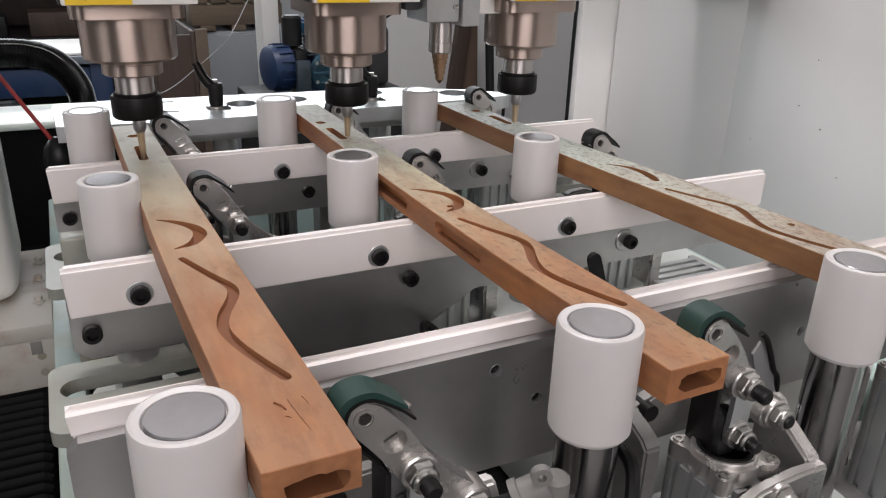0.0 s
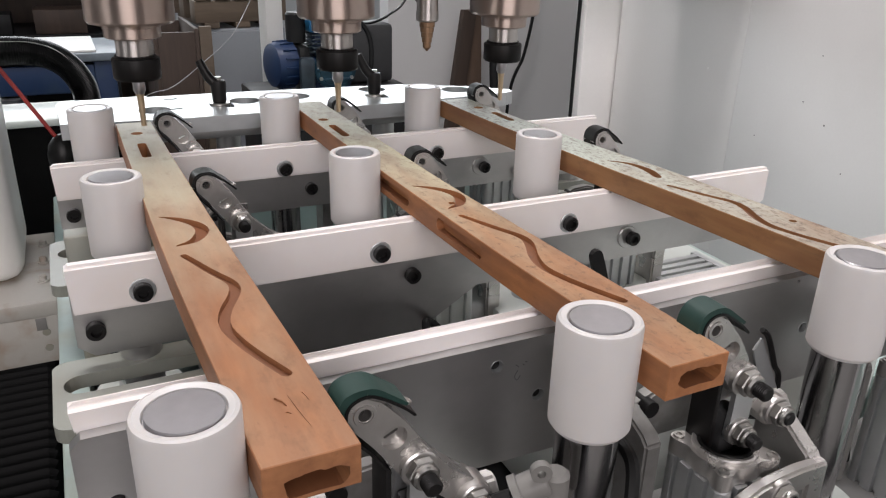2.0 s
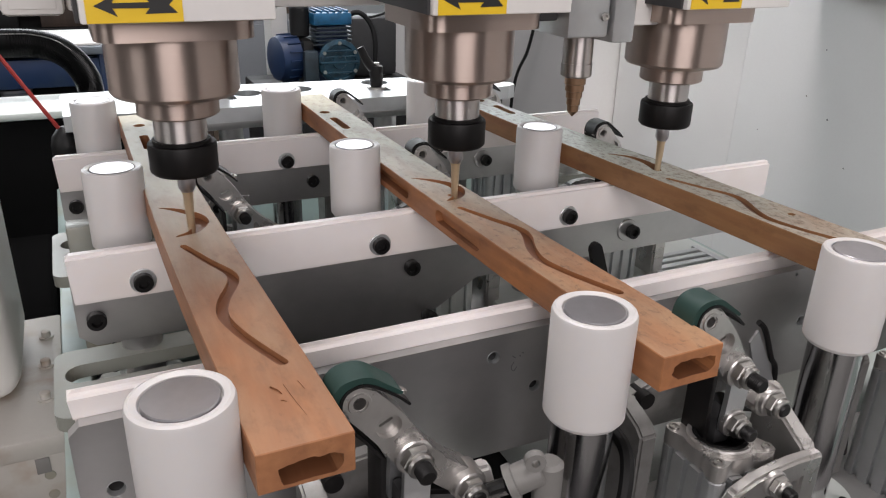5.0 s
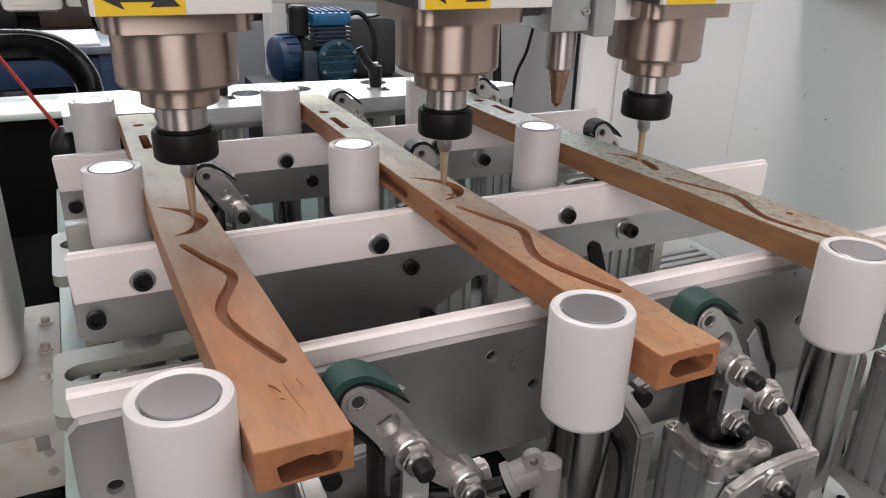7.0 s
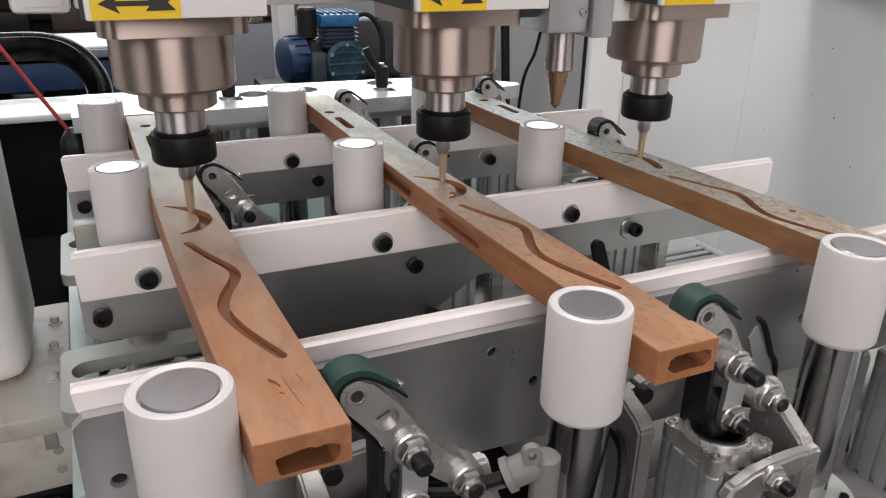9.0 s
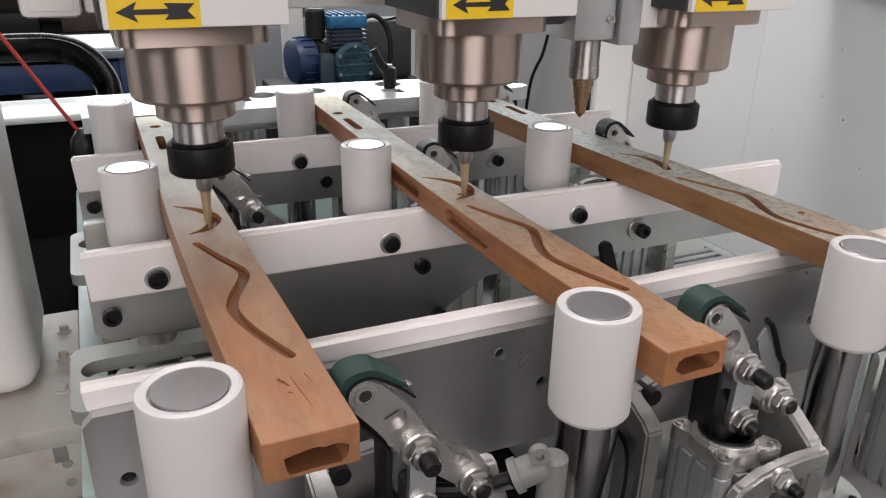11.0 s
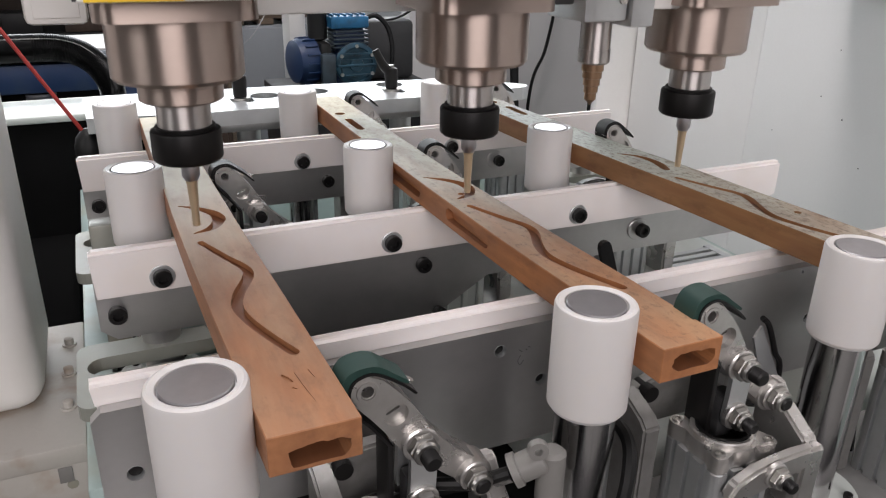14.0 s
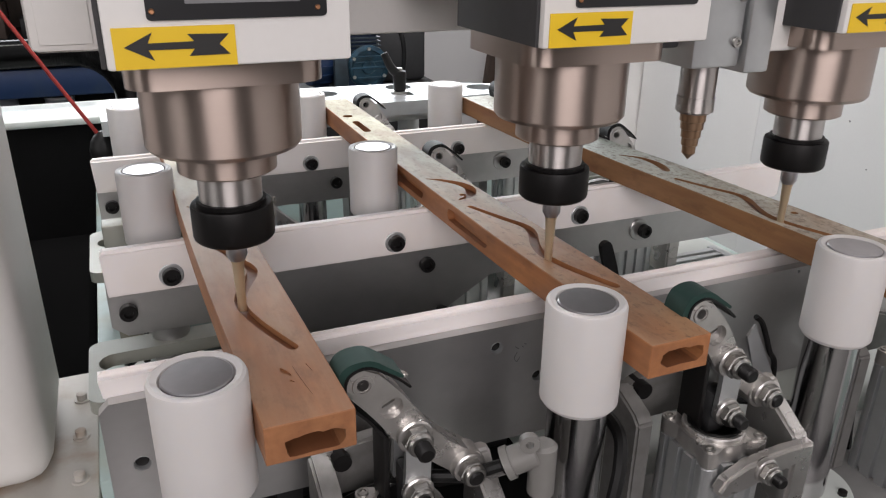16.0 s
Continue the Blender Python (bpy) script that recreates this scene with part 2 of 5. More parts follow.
M = {
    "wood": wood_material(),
    # this beam's pale mint top tone also holds reflected window light
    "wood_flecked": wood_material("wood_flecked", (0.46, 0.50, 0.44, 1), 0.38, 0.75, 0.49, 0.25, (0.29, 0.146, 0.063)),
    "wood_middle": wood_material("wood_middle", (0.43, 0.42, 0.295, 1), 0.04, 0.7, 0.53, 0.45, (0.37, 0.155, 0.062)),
    "nylon": material("nylon", (0.58, 0.565, 0.555), 0.42, 0, 60, 0.02, (0.60, 0.575, 0.54), 0.4, 14, 0.05, sub=0.25),
    "plate_plastic": material("plate_plastic", (0.80, 0.765, 0.75), 0.45, 0, 60, 0.02, (0.70, 0.63, 0.57), 0.4, 9, 0.05, sub=0.15),
    "steel": material("steel", (0.50, 0.495, 0.49), 0.34, 0.9, 120, 0.05, (0.34, 0.345, 0.345), 0.55, 9, 0.05, (1, 1, 1.4)),
    "cut_steel": material("cut_steel", (0.43, 0.42, 0.435), 0.34, 1.0, 120, 0.10, (0.34, 0.335, 0.345), 0.5, 12, 0.06),
    "chrome": material("chrome", (0.46, 0.45, 0.455), 0.16, 1.0, 40, 0.04, rough_var=0.04),
    "brushed": material("brushed", (0.42, 0.347, 0.308), 0.36, 1.0, 8, 0.025, stretch=(1, 1, 40), rough_var=0.02),
    "alu": material("alu", (0.57, 0.585, 0.59), 0.40, 0.85, 70, 0.10, (0.46, 0.485, 0.485), 0.4, 14, 0.10),
    "cast": material("cast", (0.54, 0.525, 0.505), 0.29, 0.85, 140, 0.08, (0.40, 0.385, 0.365), 0.35, 45, 0.30),
    # darker copy of cast for the bracket that lies in shade
    "cast_shaded": material("cast_shaded", (0.26, 0.255, 0.245), 0.42, 0.6, 160, 0.12, (0.19, 0.185, 0.175), 0.4, 90, 0.35),
    "zinc": material("zinc", (0.44, 0.43, 0.41), 0.32, 1.0, 90, 0.12, (0.27, 0.255, 0.235), 0.4, 60),
    "turned_steel": material("turned_steel", (0.50, 0.475, 0.46), 0.38, 1.0, 8, 0.03, stretch=(1, 1, 40), rough_var=0.02),
    "fin_grey": material("fin_grey", (0.045, 0.062, 0.078), 0.4, 0.4, 60, 0.2, (0.02, 0.026, 0.032), 0.6, 30, 0.1),
    "board_brown": material("board_brown", (0.088, 0.054, 0.036), 0.65, 0, 20, 0.25, (0.05, 0.032, 0.022), 0.5, 4, 0.3, (6, 6, 0.6)),
    "black_steel": material("black_steel", (0.007, 0.0065, 0.0065), 0.42, 0.0, 80, 0.25, bump=0.1, spec=0.3),
    "black_nut": material("black_nut", (0.004, 0.0037, 0.0037), 0.45, 0.0, 60, 0.2, (0.009, 0.008, 0.0075), 0.5, 20, spec=0.2),
    "rubber": material("rubber", (0.008, 0.036, 0.029), 0.6, 0, 120, 0.2, bump=0.25),
    "black_rubber": material("black_rubber", (0.004, 0.004, 0.004), 0.42, 0, 90, 0.25, bump=0.12, spec=0.35),
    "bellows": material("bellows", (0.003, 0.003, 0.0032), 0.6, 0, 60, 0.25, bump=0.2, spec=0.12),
    "bit": material("bit", (0.62, 0.49, 0.33), 0.35, 0.8, 60, 0.12),
    "step_drill": material("step_drill", (0.34, 0.22, 0.14), 0.33, 1.0, 90, 0.2),
    "white_paint": material("white_paint", (0.78, 0.77, 0.75), 0.42, 0, 200, 0.02, (0.62, 0.58, 0.50), 0.25, 5, 0.10),
    "mint_paint": material("mint_paint", (0.37, 0.47, 0.45), 0.35, 0, 90, 0.05, (0.36, 0.31, 0.20), 0.4, 14, 0.1),
    "tray_paint": material("tray_paint", (0.60, 0.64, 0.61), 0.4, 0, 90, 0.04, (0.48, 0.47, 0.42), 0.4, 9, 0.08),
    "foot_paint": material("foot_paint", (0.42, 0.40, 0.365), 0.45, 0, 200, 0.03, (0.26, 0.16, 0.085), 0.85, 16, 0.1),
    "bench_top": material("bench_top", (0.16, 0.19, 0.22), 0.4, 0, 60, 0.15, (0.09, 0.10, 0.11), 0.5, 8, 0.1),
    "hose": material("hose", (0.002, 0.002, 0.0022), 0.30, 0, 90, 0.2, bump=0.1, spec=0.1),
    "partition": material("partition", (0.60, 0.595, 0.59), 0.65, 0, 200, 0.03, (0.54, 0.535, 0.53), 0.5, 2.0, 0.06),
    "post_paint": material("post_paint", (0.90, 0.88, 0.86), 0.4, 0, 200, 0.02, (0.80, 0.78, 0.74), 0.3, 4, 0.06),
    "pump_cover": material("pump_cover", (0.022, 0.065, 0.10), 0.30, 0.3, 60, 0.2, (0.010, 0.022, 0.034), 0.8, 40, 0.15),
    "mid_grey": material("mid_grey", (0.24, 0.24, 0.235), 0.5, 0, 90, 0.1, (0.16, 0.155, 0.15), 0.5, 12, 0.1),
    "fitting_grey": material("fitting_grey", (0.19, 0.185, 0.175), 0.42, 0, 90, 0.06, (0.18, 0.175, 0.165), 0.4, 40, 0.08),
    "oily_plate": material("oily_plate", (0.27, 0.28, 0.245), 0.38, 0.1, 60, 0.08, (0.26, 0.215, 0.145), 0.5, 14),
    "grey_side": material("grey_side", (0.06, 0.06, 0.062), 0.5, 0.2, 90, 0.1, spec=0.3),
    "yellow": material("yellow", (0.78, 0.52, 0.015), 0.45, 0, 90, 0.04),
    "ink": material("ink", (0.012, 0.012, 0.012), 0.5, 0, 90, 0.1),
    "plate_dark": material("plate_dark", (0.02, 0.02, 0.022), 0.3, 0.2, 90, 0.15),
    "plate_print": material("plate_print", (0.20, 0.20, 0.21), 0.4, 0.4, 90, 0.1),
    "copper": material("copper", (0.60, 0.30, 0.16), 0.35, 1.0, 80, 0.1),
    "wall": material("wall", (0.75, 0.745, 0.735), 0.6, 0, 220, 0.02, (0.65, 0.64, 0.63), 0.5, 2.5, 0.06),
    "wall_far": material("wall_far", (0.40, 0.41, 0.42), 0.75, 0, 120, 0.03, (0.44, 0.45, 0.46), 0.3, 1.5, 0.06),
    "wall_toned_dark": material("wall_toned_dark", (0.18, 0.175, 0.17), 0.75, 0, 120, 0.06, (0.09, 0.09, 0.09), 0.4, 1.5, 0.06),
    "pad_black": material("pad_black", (0.010, 0.011, 0.011), 0.5, 0, 120, 0.25, bump=0.2, spec=0.35),
    "concrete": material("concrete", (0.20, 0.20, 0.19), 0.7, 0, 40, 0.12, (0.13, 0.13, 0.125), 0.5, 2.5, 0.2),
    "blue_paint": material("blue_paint", (0.007, 0.024, 0.075), 0.45, 0, 60, 0.12, (0.03, 0.05, 0.08), 0.4, 12, 0.1),
    "blue_bright": material("blue_bright", (0.015, 0.12, 0.26), 0.32, 0, 60, 0.2, (0.010, 0.035, 0.06), 0.6, 25, 0.1),
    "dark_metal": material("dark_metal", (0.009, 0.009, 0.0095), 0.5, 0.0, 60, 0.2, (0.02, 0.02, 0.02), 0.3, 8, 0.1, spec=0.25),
    "plank": material("plank", (0.045, 0.028, 0.020), 0.65, 0, 20, 0.25, (0.02, 0.015, 0.012), 0.5, 4, 0.3, (6, 6, 0.6)),
    "pallet": material("pallet", (0.115, 0.085, 0.060), 0.7, 0, 20, 0.2, (0.06, 0.045, 0.032), 0.5, 4, 0.3, (1, 6, 6), per_object=0.2),
    "cabinet": material("cabinet", (0.23, 0.245, 0.265), 0.55, 0, 90, 0.03, (0.21, 0.22, 0.235), 0.3, 3),
    "red_cable": material("red_cable", (0.32, 0.025, 0.02), 0.45, 0, 60, 0.15),
    "rust": material("rust", (0.22, 0.12, 0.06), 0.8, 0, 60, 0.3),
    "dust_and_sheen": material("dust_and_sheen", (0.46, 0.36, 0.20), 0.9, 0, 140, 0.3, bump=0.4),
    "mark": material("mark", (0.30, 0.30, 0.31), 0.6, 0, 90, 0.1),
    "mark_white": material("mark_white", (0.85, 0.85, 0.84), 0.6, 0, 90, 0.05),
    "mark_dark": material("mark_dark", (0.14, 0.14, 0.145), 0.7, 0, 90, 0.1),
}


# turned metal spreads its highlights along the axis
for turned_metal in ("brushed", "turned_steel"):
    turned_nt = M[turned_metal].node_tree
    tangent = turned_nt.nodes.new("ShaderNodeTangent")
    tangent.direction_type, tangent.axis = "RADIAL", "Z"
    turned_nt.nodes["Principled BSDF"].inputs["Anisotropic"].default_value = 0.88
    turned_nt.nodes["Principled BSDF"].inputs["Anisotropic Rotation"].default_value = 0.25
    turned_nt.links.new(tangent.outputs["Tangent"], turned_nt.nodes["Principled BSDF"].inputs["Tangent"])


# ---- mesh tools ----
def part(name, bm, mat, parent, label="", smooth=True):
    """One mesh object out of bm under a thing or a part."""
    bmesh.ops.recalc_face_normals(bm, faces=bm.faces)
    bm.normal_update()
    for f in bm.faces:
        f.smooth = smooth
    for e in bm.edges:
        if len(e.link_faces) == 2 and e.calc_face_angle(0) > radians(32):
            e.smooth = False
    me = bpy.data.meshes.new(name)
    bm.to_mesh(me)
    bm.free()
    me.materials.append(M[mat])
    ob = new(name, me)
    if parent:
        ob.parent = parent
    if label:
        tagged(ob, label)
    return ob


def thing(name, label, category, group="", at=(0, 0, 0), kind=""):
    ob = new(name)
    ob.empty_display_size = 0.02
    ob.location = at
    return tagged(ob, label, category, group, kind)


def box(bm, x0, x1, y0, y1, z0, z1, bevel=0.0, seg=2):
    vs = [bm.verts.new(p) for p in ((x0, y0, z0), (x1, y0, z0), (x1, y1, z0), (x0, y1, z0), (x0, y0, z1), (x1, y0, z1), (x1, y1, z1), (x0, y1, z1))]
    fs = [bm.faces.new([vs[i] for i in q]) for q in ((0, 3, 2, 1), (4, 5, 6, 7), (0, 1, 5, 4), (1, 2, 6, 5), (2, 3, 7, 6), (3, 0, 4, 7))]
    if bevel:
        es = {e for f in fs for e in f.edges}
        bmesh.ops.bevel(bm, geom=list(es), offset=bevel, segments=seg, affect="EDGES", profile=0.5)
    return bm


def boxes(*specs, bevel=0.0):
    bm = bmesh.new()
    for s in specs:
        box(bm, *s, bevel=bevel)
    return bm


def lathe(bm, profile, m=Matrix(), seg=40, cap=True):
    """Turns (radius, height) pairs round z, then moves it by m."""
    rings = []
    for r, z in profile:
        rings.append([bm.verts.new(m @ Vector((r * math.cos(2 * math.pi * k / seg), r * math.sin(2 * math.pi * k / seg), z))) for k in range(seg)])
    for a, b in zip(rings, rings[1:]):
        for k in range(seg):
            bm.faces.new((a[k], a[(k + 1) % seg], b[(k + 1) % seg], b[k]))
    if cap:
        bm.faces.new(rings[0][::-1])
        bm.faces.new(rings[-1])
    return bm


def turned(profile, m=Matrix(), seg=40):
    return lathe(bmesh.new(), profile, m, seg)


def along(p, q):
    """A matrix that lays z from p towards q."""
    p, q = Vector(p), Vector(q)
    return Matrix.Translation(p) @ (q - p).to_track_quat("Z", "Y").to_matrix().to_4x4()


def rod(bm, p, q, r, seg=20):
    return lathe(bm, [(r, 0), (r, (Vector(q) - Vector(p)).length)], along(p, q), seg)


def prism(bm, outline, lo, hi, m=Matrix()):
    """An outline in x, y drawn up from lo to hi, moved by m."""
    a = [bm.verts.new(m @ Vector((x, y, lo))) for x, y in outline]
    b = [bm.verts.new(m @ Vector((x, y, hi))) for x, y in outline]
    n = len(a)
    bm.faces.new(a[::-1])
    bm.faces.new(b)
    for k in range(n):
        bm.faces.new((a[k], a[(k + 1) % n], b[(k + 1) % n], b[k]))
    return bm


UPRIGHT = Matrix(((1, 0, 0, 0), (0, 0, -1, 0), (0, 1, 0, 0), (0, 0, 0, 1)))  # outline x, y to world x, z; thickness towards -y


def rounded(x0, x1, y0, y1, r, seg=6):
    pts = []
    for cx, cy, a0 in ((x1 - r, y1 - r, 0), (x0 + r, y1 - r, 90), (x0 + r, y0 + r, 180), (x1 - r, y0 + r, 270)):
        for k in range(seg + 1):
            a = radians(a0 + 90 * k / seg)
            pts.append((cx + r * math.cos(a), cy + r * math.sin(a)))
    return pts


def smooth_line(pts, n=6):
    """Catmull-Rom through pts."""
    out = []
    P = [Vector(p) for p in pts]
    P = [2 * P[0] - P[1]] + P + [2 * P[-1] - P[-2]]
    for i in range(1, len(P) - 2):
        for k in range(n):
            t = k / n
            a, b, c, d = P[i - 1], P[i], P[i + 1], P[i + 2]
            out.append(0.5 * (2 * b + (c - a) * t + (2 * a - 5 * b + 4 * c - d) * t * t + (3 * b - a - 3 * c + d) * t ** 3))
    out.append(P[-2])
    return out


def ribbon(pts, widths):
    """The outline of a stroke along pts in x, y, with round ends."""
    P = smooth_line([(x, y, 0) for x, y in pts])
    n = len(P)
    W = [np.interp(i / (n - 1), np.linspace(0, 1, len(widths)), widths) / 2 for i in range(n)]
    left, right = [], []
    for i, p in enumerate(P):
        d = (P[min(i + 1, n - 1)] - P[max(i - 1, 0)]).normalized()
        s = Vector((-d.y, d.x, 0))
        left.append(p + s * W[i])
        right.append(p - s * W[i])
    def cap(p, d, w):
        a0 = math.atan2(d.y, d.x)
        return [p + Vector((math.cos(a0 + a), math.sin(a0 + a), 0)) * w for a in (-0.9, -0.3, 0.3, 0.9)]
    end = cap(P[-1], (P[-1] - P[-2]).normalized(), W[-1])
    start = cap(P[0], (P[0] - P[1]).normalized(), W[0])
    return [(v.x, v.y) for v in right + end + left[::-1] + start]


def tube(bm, pts, r, seg=12, n=8):
    P = smooth_line(pts, n)
    prev, normal = None, Vector((0, 0, 1))
    rings = []
    for i, p in enumerate(P):
        d = (P[min(i + 1, len(P) - 1)] - P[max(i - 1, 0)]).normalized()
        u = (normal - d * normal.dot(d))
        u = u.normalized() if u.length > 1e-4 else d.orthogonal().normalized()
        normal = u
        v = d.cross(u)
        rr = r(i) if callable(r) else r
        rings.append([bm.verts.new(p + (u * math.cos(2 * math.pi * k / seg) + v * math.sin(2 * math.pi * k / seg)) * rr) for k in range(seg)])
    for a, b in zip(rings, rings[1:]):
        for k in range(seg):
            bm.faces.new((a[k], a[(k + 1) % seg], b[(k + 1) % seg], b[k]))
    bm.faces.new(rings[0][::-1])
    bm.faces.new(rings[-1])
    return bm


def carve(bm, cutters):
    """bm with the closed cutter meshes taken out of it, as a new bmesh."""
    def link(b, name):
        bmesh.ops.recalc_face_normals(b, faces=b.faces)
        me = bpy.data.meshes.new(name)
        b.to_mesh(me)
        b.free()
        return new(name, me)
    body = link(bm, "carved")
    extra = []
    for c in cutters:
        ob = link(c, "cutter")
        md = body.modifiers.new("cut", "BOOLEAN")
        md.operation, md.solver, md.object = "DIFFERENCE", "EXACT", ob
        extra.append(ob)
    dg = bpy.context.evaluated_depsgraph_get()
    dg.update()
    me = bpy.data.meshes.new_from_object(body.evaluated_get(dg))
    out = bmesh.new()
    out.from_mesh(me)
    for ob in [body, *extra]:
        data = ob.data
        bpy.data.objects.remove(ob)
        bpy.data.meshes.remove(data)
    bpy.data.meshes.remove(me)
    return out


def cutter(outline, lo, hi, m=Matrix()):
    return prism(bmesh.new(), outline, lo, hi, m)


def bore(p, q, r, seg=24):
    return rod(bmesh.new(), p, q, r, seg)


# ---- the hall ----
def structure(name, bm, mat, label, category):
    ob = part(name, bm, mat, None, smooth=False)
    return tagged(ob, label, category, kind="structure")


structure("floor", boxes((-4, 6, -4, 5, -0.1, 0)), "concrete", "worn grey concrete workshop floor", "floor")
structure("ceiling", boxes((-4.1, 6.1, -4.1, 5.1, 3.6, 3.7)), "wall_far", "plain pale workshop ceiling", "ceiling")
structure("wall_north", boxes((-4, 6, 5, 5.1, 0, 3.6)), "wall_far", "pale grey plastered far wall", "wall")
# unseen walls, coloured dark so rods and plates mirror less light
structure("wall_south", boxes((-4, 6, -4.1, -4, 0, 3.6)), "wall_toned_dark", "unseen grey wall toned dark for metal reflections", "wall")
structure("wall_west", boxes((-4.1, -4, -4, 5, 0, 3.6)), "wall_toned_dark", "unseen grey wall toned dark for metal reflections", "wall")
structure("wall_east", boxes((6, 6.1, -4, 5, 0, 3.6)), "wall_far", "pale grey plastered wall", "wall")

# side panel of the enclosure with its post
panel = thing("enclosure_panel", "smooth light grey enclosure panel with small scuffs", "panel", kind="structure")
part("sheet", boxes((1.10, 1.14, 0.500, 0.864, 0.05, 2.2), bevel=0.0005), "wall", panel)
part("sheet", boxes((1.1004, 1.1404, -1.6, 0.4996, 0.05, 2.2), bevel=0.0005), "wall", panel)
for k, (y, z, r, mt) in enumerate(((0.58, 0.98, 0.0035, "mark_white"), (0.35, 0.96, 0.002, "mark_dark"), (0.30, 0.93, 0.0025, "mark_dark"), (0.08, 0.97, 0.002, "mark_dark"),
                                   (0.05, 0.93, 0.0025, "mark_dark"), (0.33, 1.04, 0.0018, "mark_dark"), (0.0, 1.02, 0.002, "mark_dark"), (0.44, 0.88, 0.0016, "mark_dark"),
                                   (0.18, 0.99, 0.0015, "mark_dark"), (0.25, 0.86, 0.002, "mark_dark"), (0.12, 0.84, 0.0015, "mark_dark"))):
    face = 1.10 if y > 0.50 else 1.1004
    part("scuff", turned([(r * 0.65, 0), (r * 0.5, 0.0006)], along((face, y, z), (face - 1, y, z)), 9), mt, panel)
post = thing("enclosure_post", "white painted upright steel post", "post", kind="structure")
part("column", boxes((1.008, 1.145, 0.868, 0.905, 0.0, 2.3), bevel=0.004), "post_paint", post)
part("foot", boxes((0.97, 1.18, 0.83, 0.95, 0.0, 0.012), bevel=0.002), "white_paint", post)

# grey partition behind the machine
structure("wall_partition", boxes((0.98, 3.4, 1.95, 2.03, 0, 1.25)), "partition", "smooth pale grey partition wall", "wall")


def cable(name, label, pts, r, mat, n=8, seg=8, category="cable"):
    ob = part(name, tube(bmesh.new(), pts, r, seg, n), mat, None)
    return tagged(ob, label, category)


cable("power_cable", "thin black cable hanging beside the white post", [(1.002, 0.885, 2.2), (1.002, 0.884, 1.3), (0.999, 0.882, 1.0), (0.998, 0.880, 0.80), (0.995, 0.878, 0.6), (0.985, 0.81, 0.006)], 0.0042, "black_rubber")
cable("air_line", "thin black cable running down the grey wall", [(1.556, 1.945, 1.24), (1.545, 1.93, 1.15), (1.527, 1.90, 0.966), (1.49, 1.89, 0.80), (1.427, 1.88, 0.62), (1.42, 1.88, 0.006)], 0.006, "black_rubber")

# leaning boards
for k, (x, lean, w, h, mt) in enumerate(((1.265, 0, 0.064, 0.955, "board_brown"), (1.062, 11, 0.055, 0.97, "plank"))):
    bm = boxes((-w / 2, w / 2, -0.012, 0.012, 0, h), bevel=0.003)
    b = tagged(part("wooden_board", bm, mt, None), "dark brown rough board leaning askew on the wall" if k else "weathered brown board leaning on the wall", "board", "leaning boards")
    b.matrix_world = pose(x, 1.80 - 0.04 * k, 0.012, -4, lean, 8)
cable("metal_bar", "dark steel bar leaning on the wall", [(1.272, 1.64, 0.016), (1.272, 1.74, 0.9), (1.272, 1.80, 1.22)], 0.015, "dark_metal", 4, category="bar")


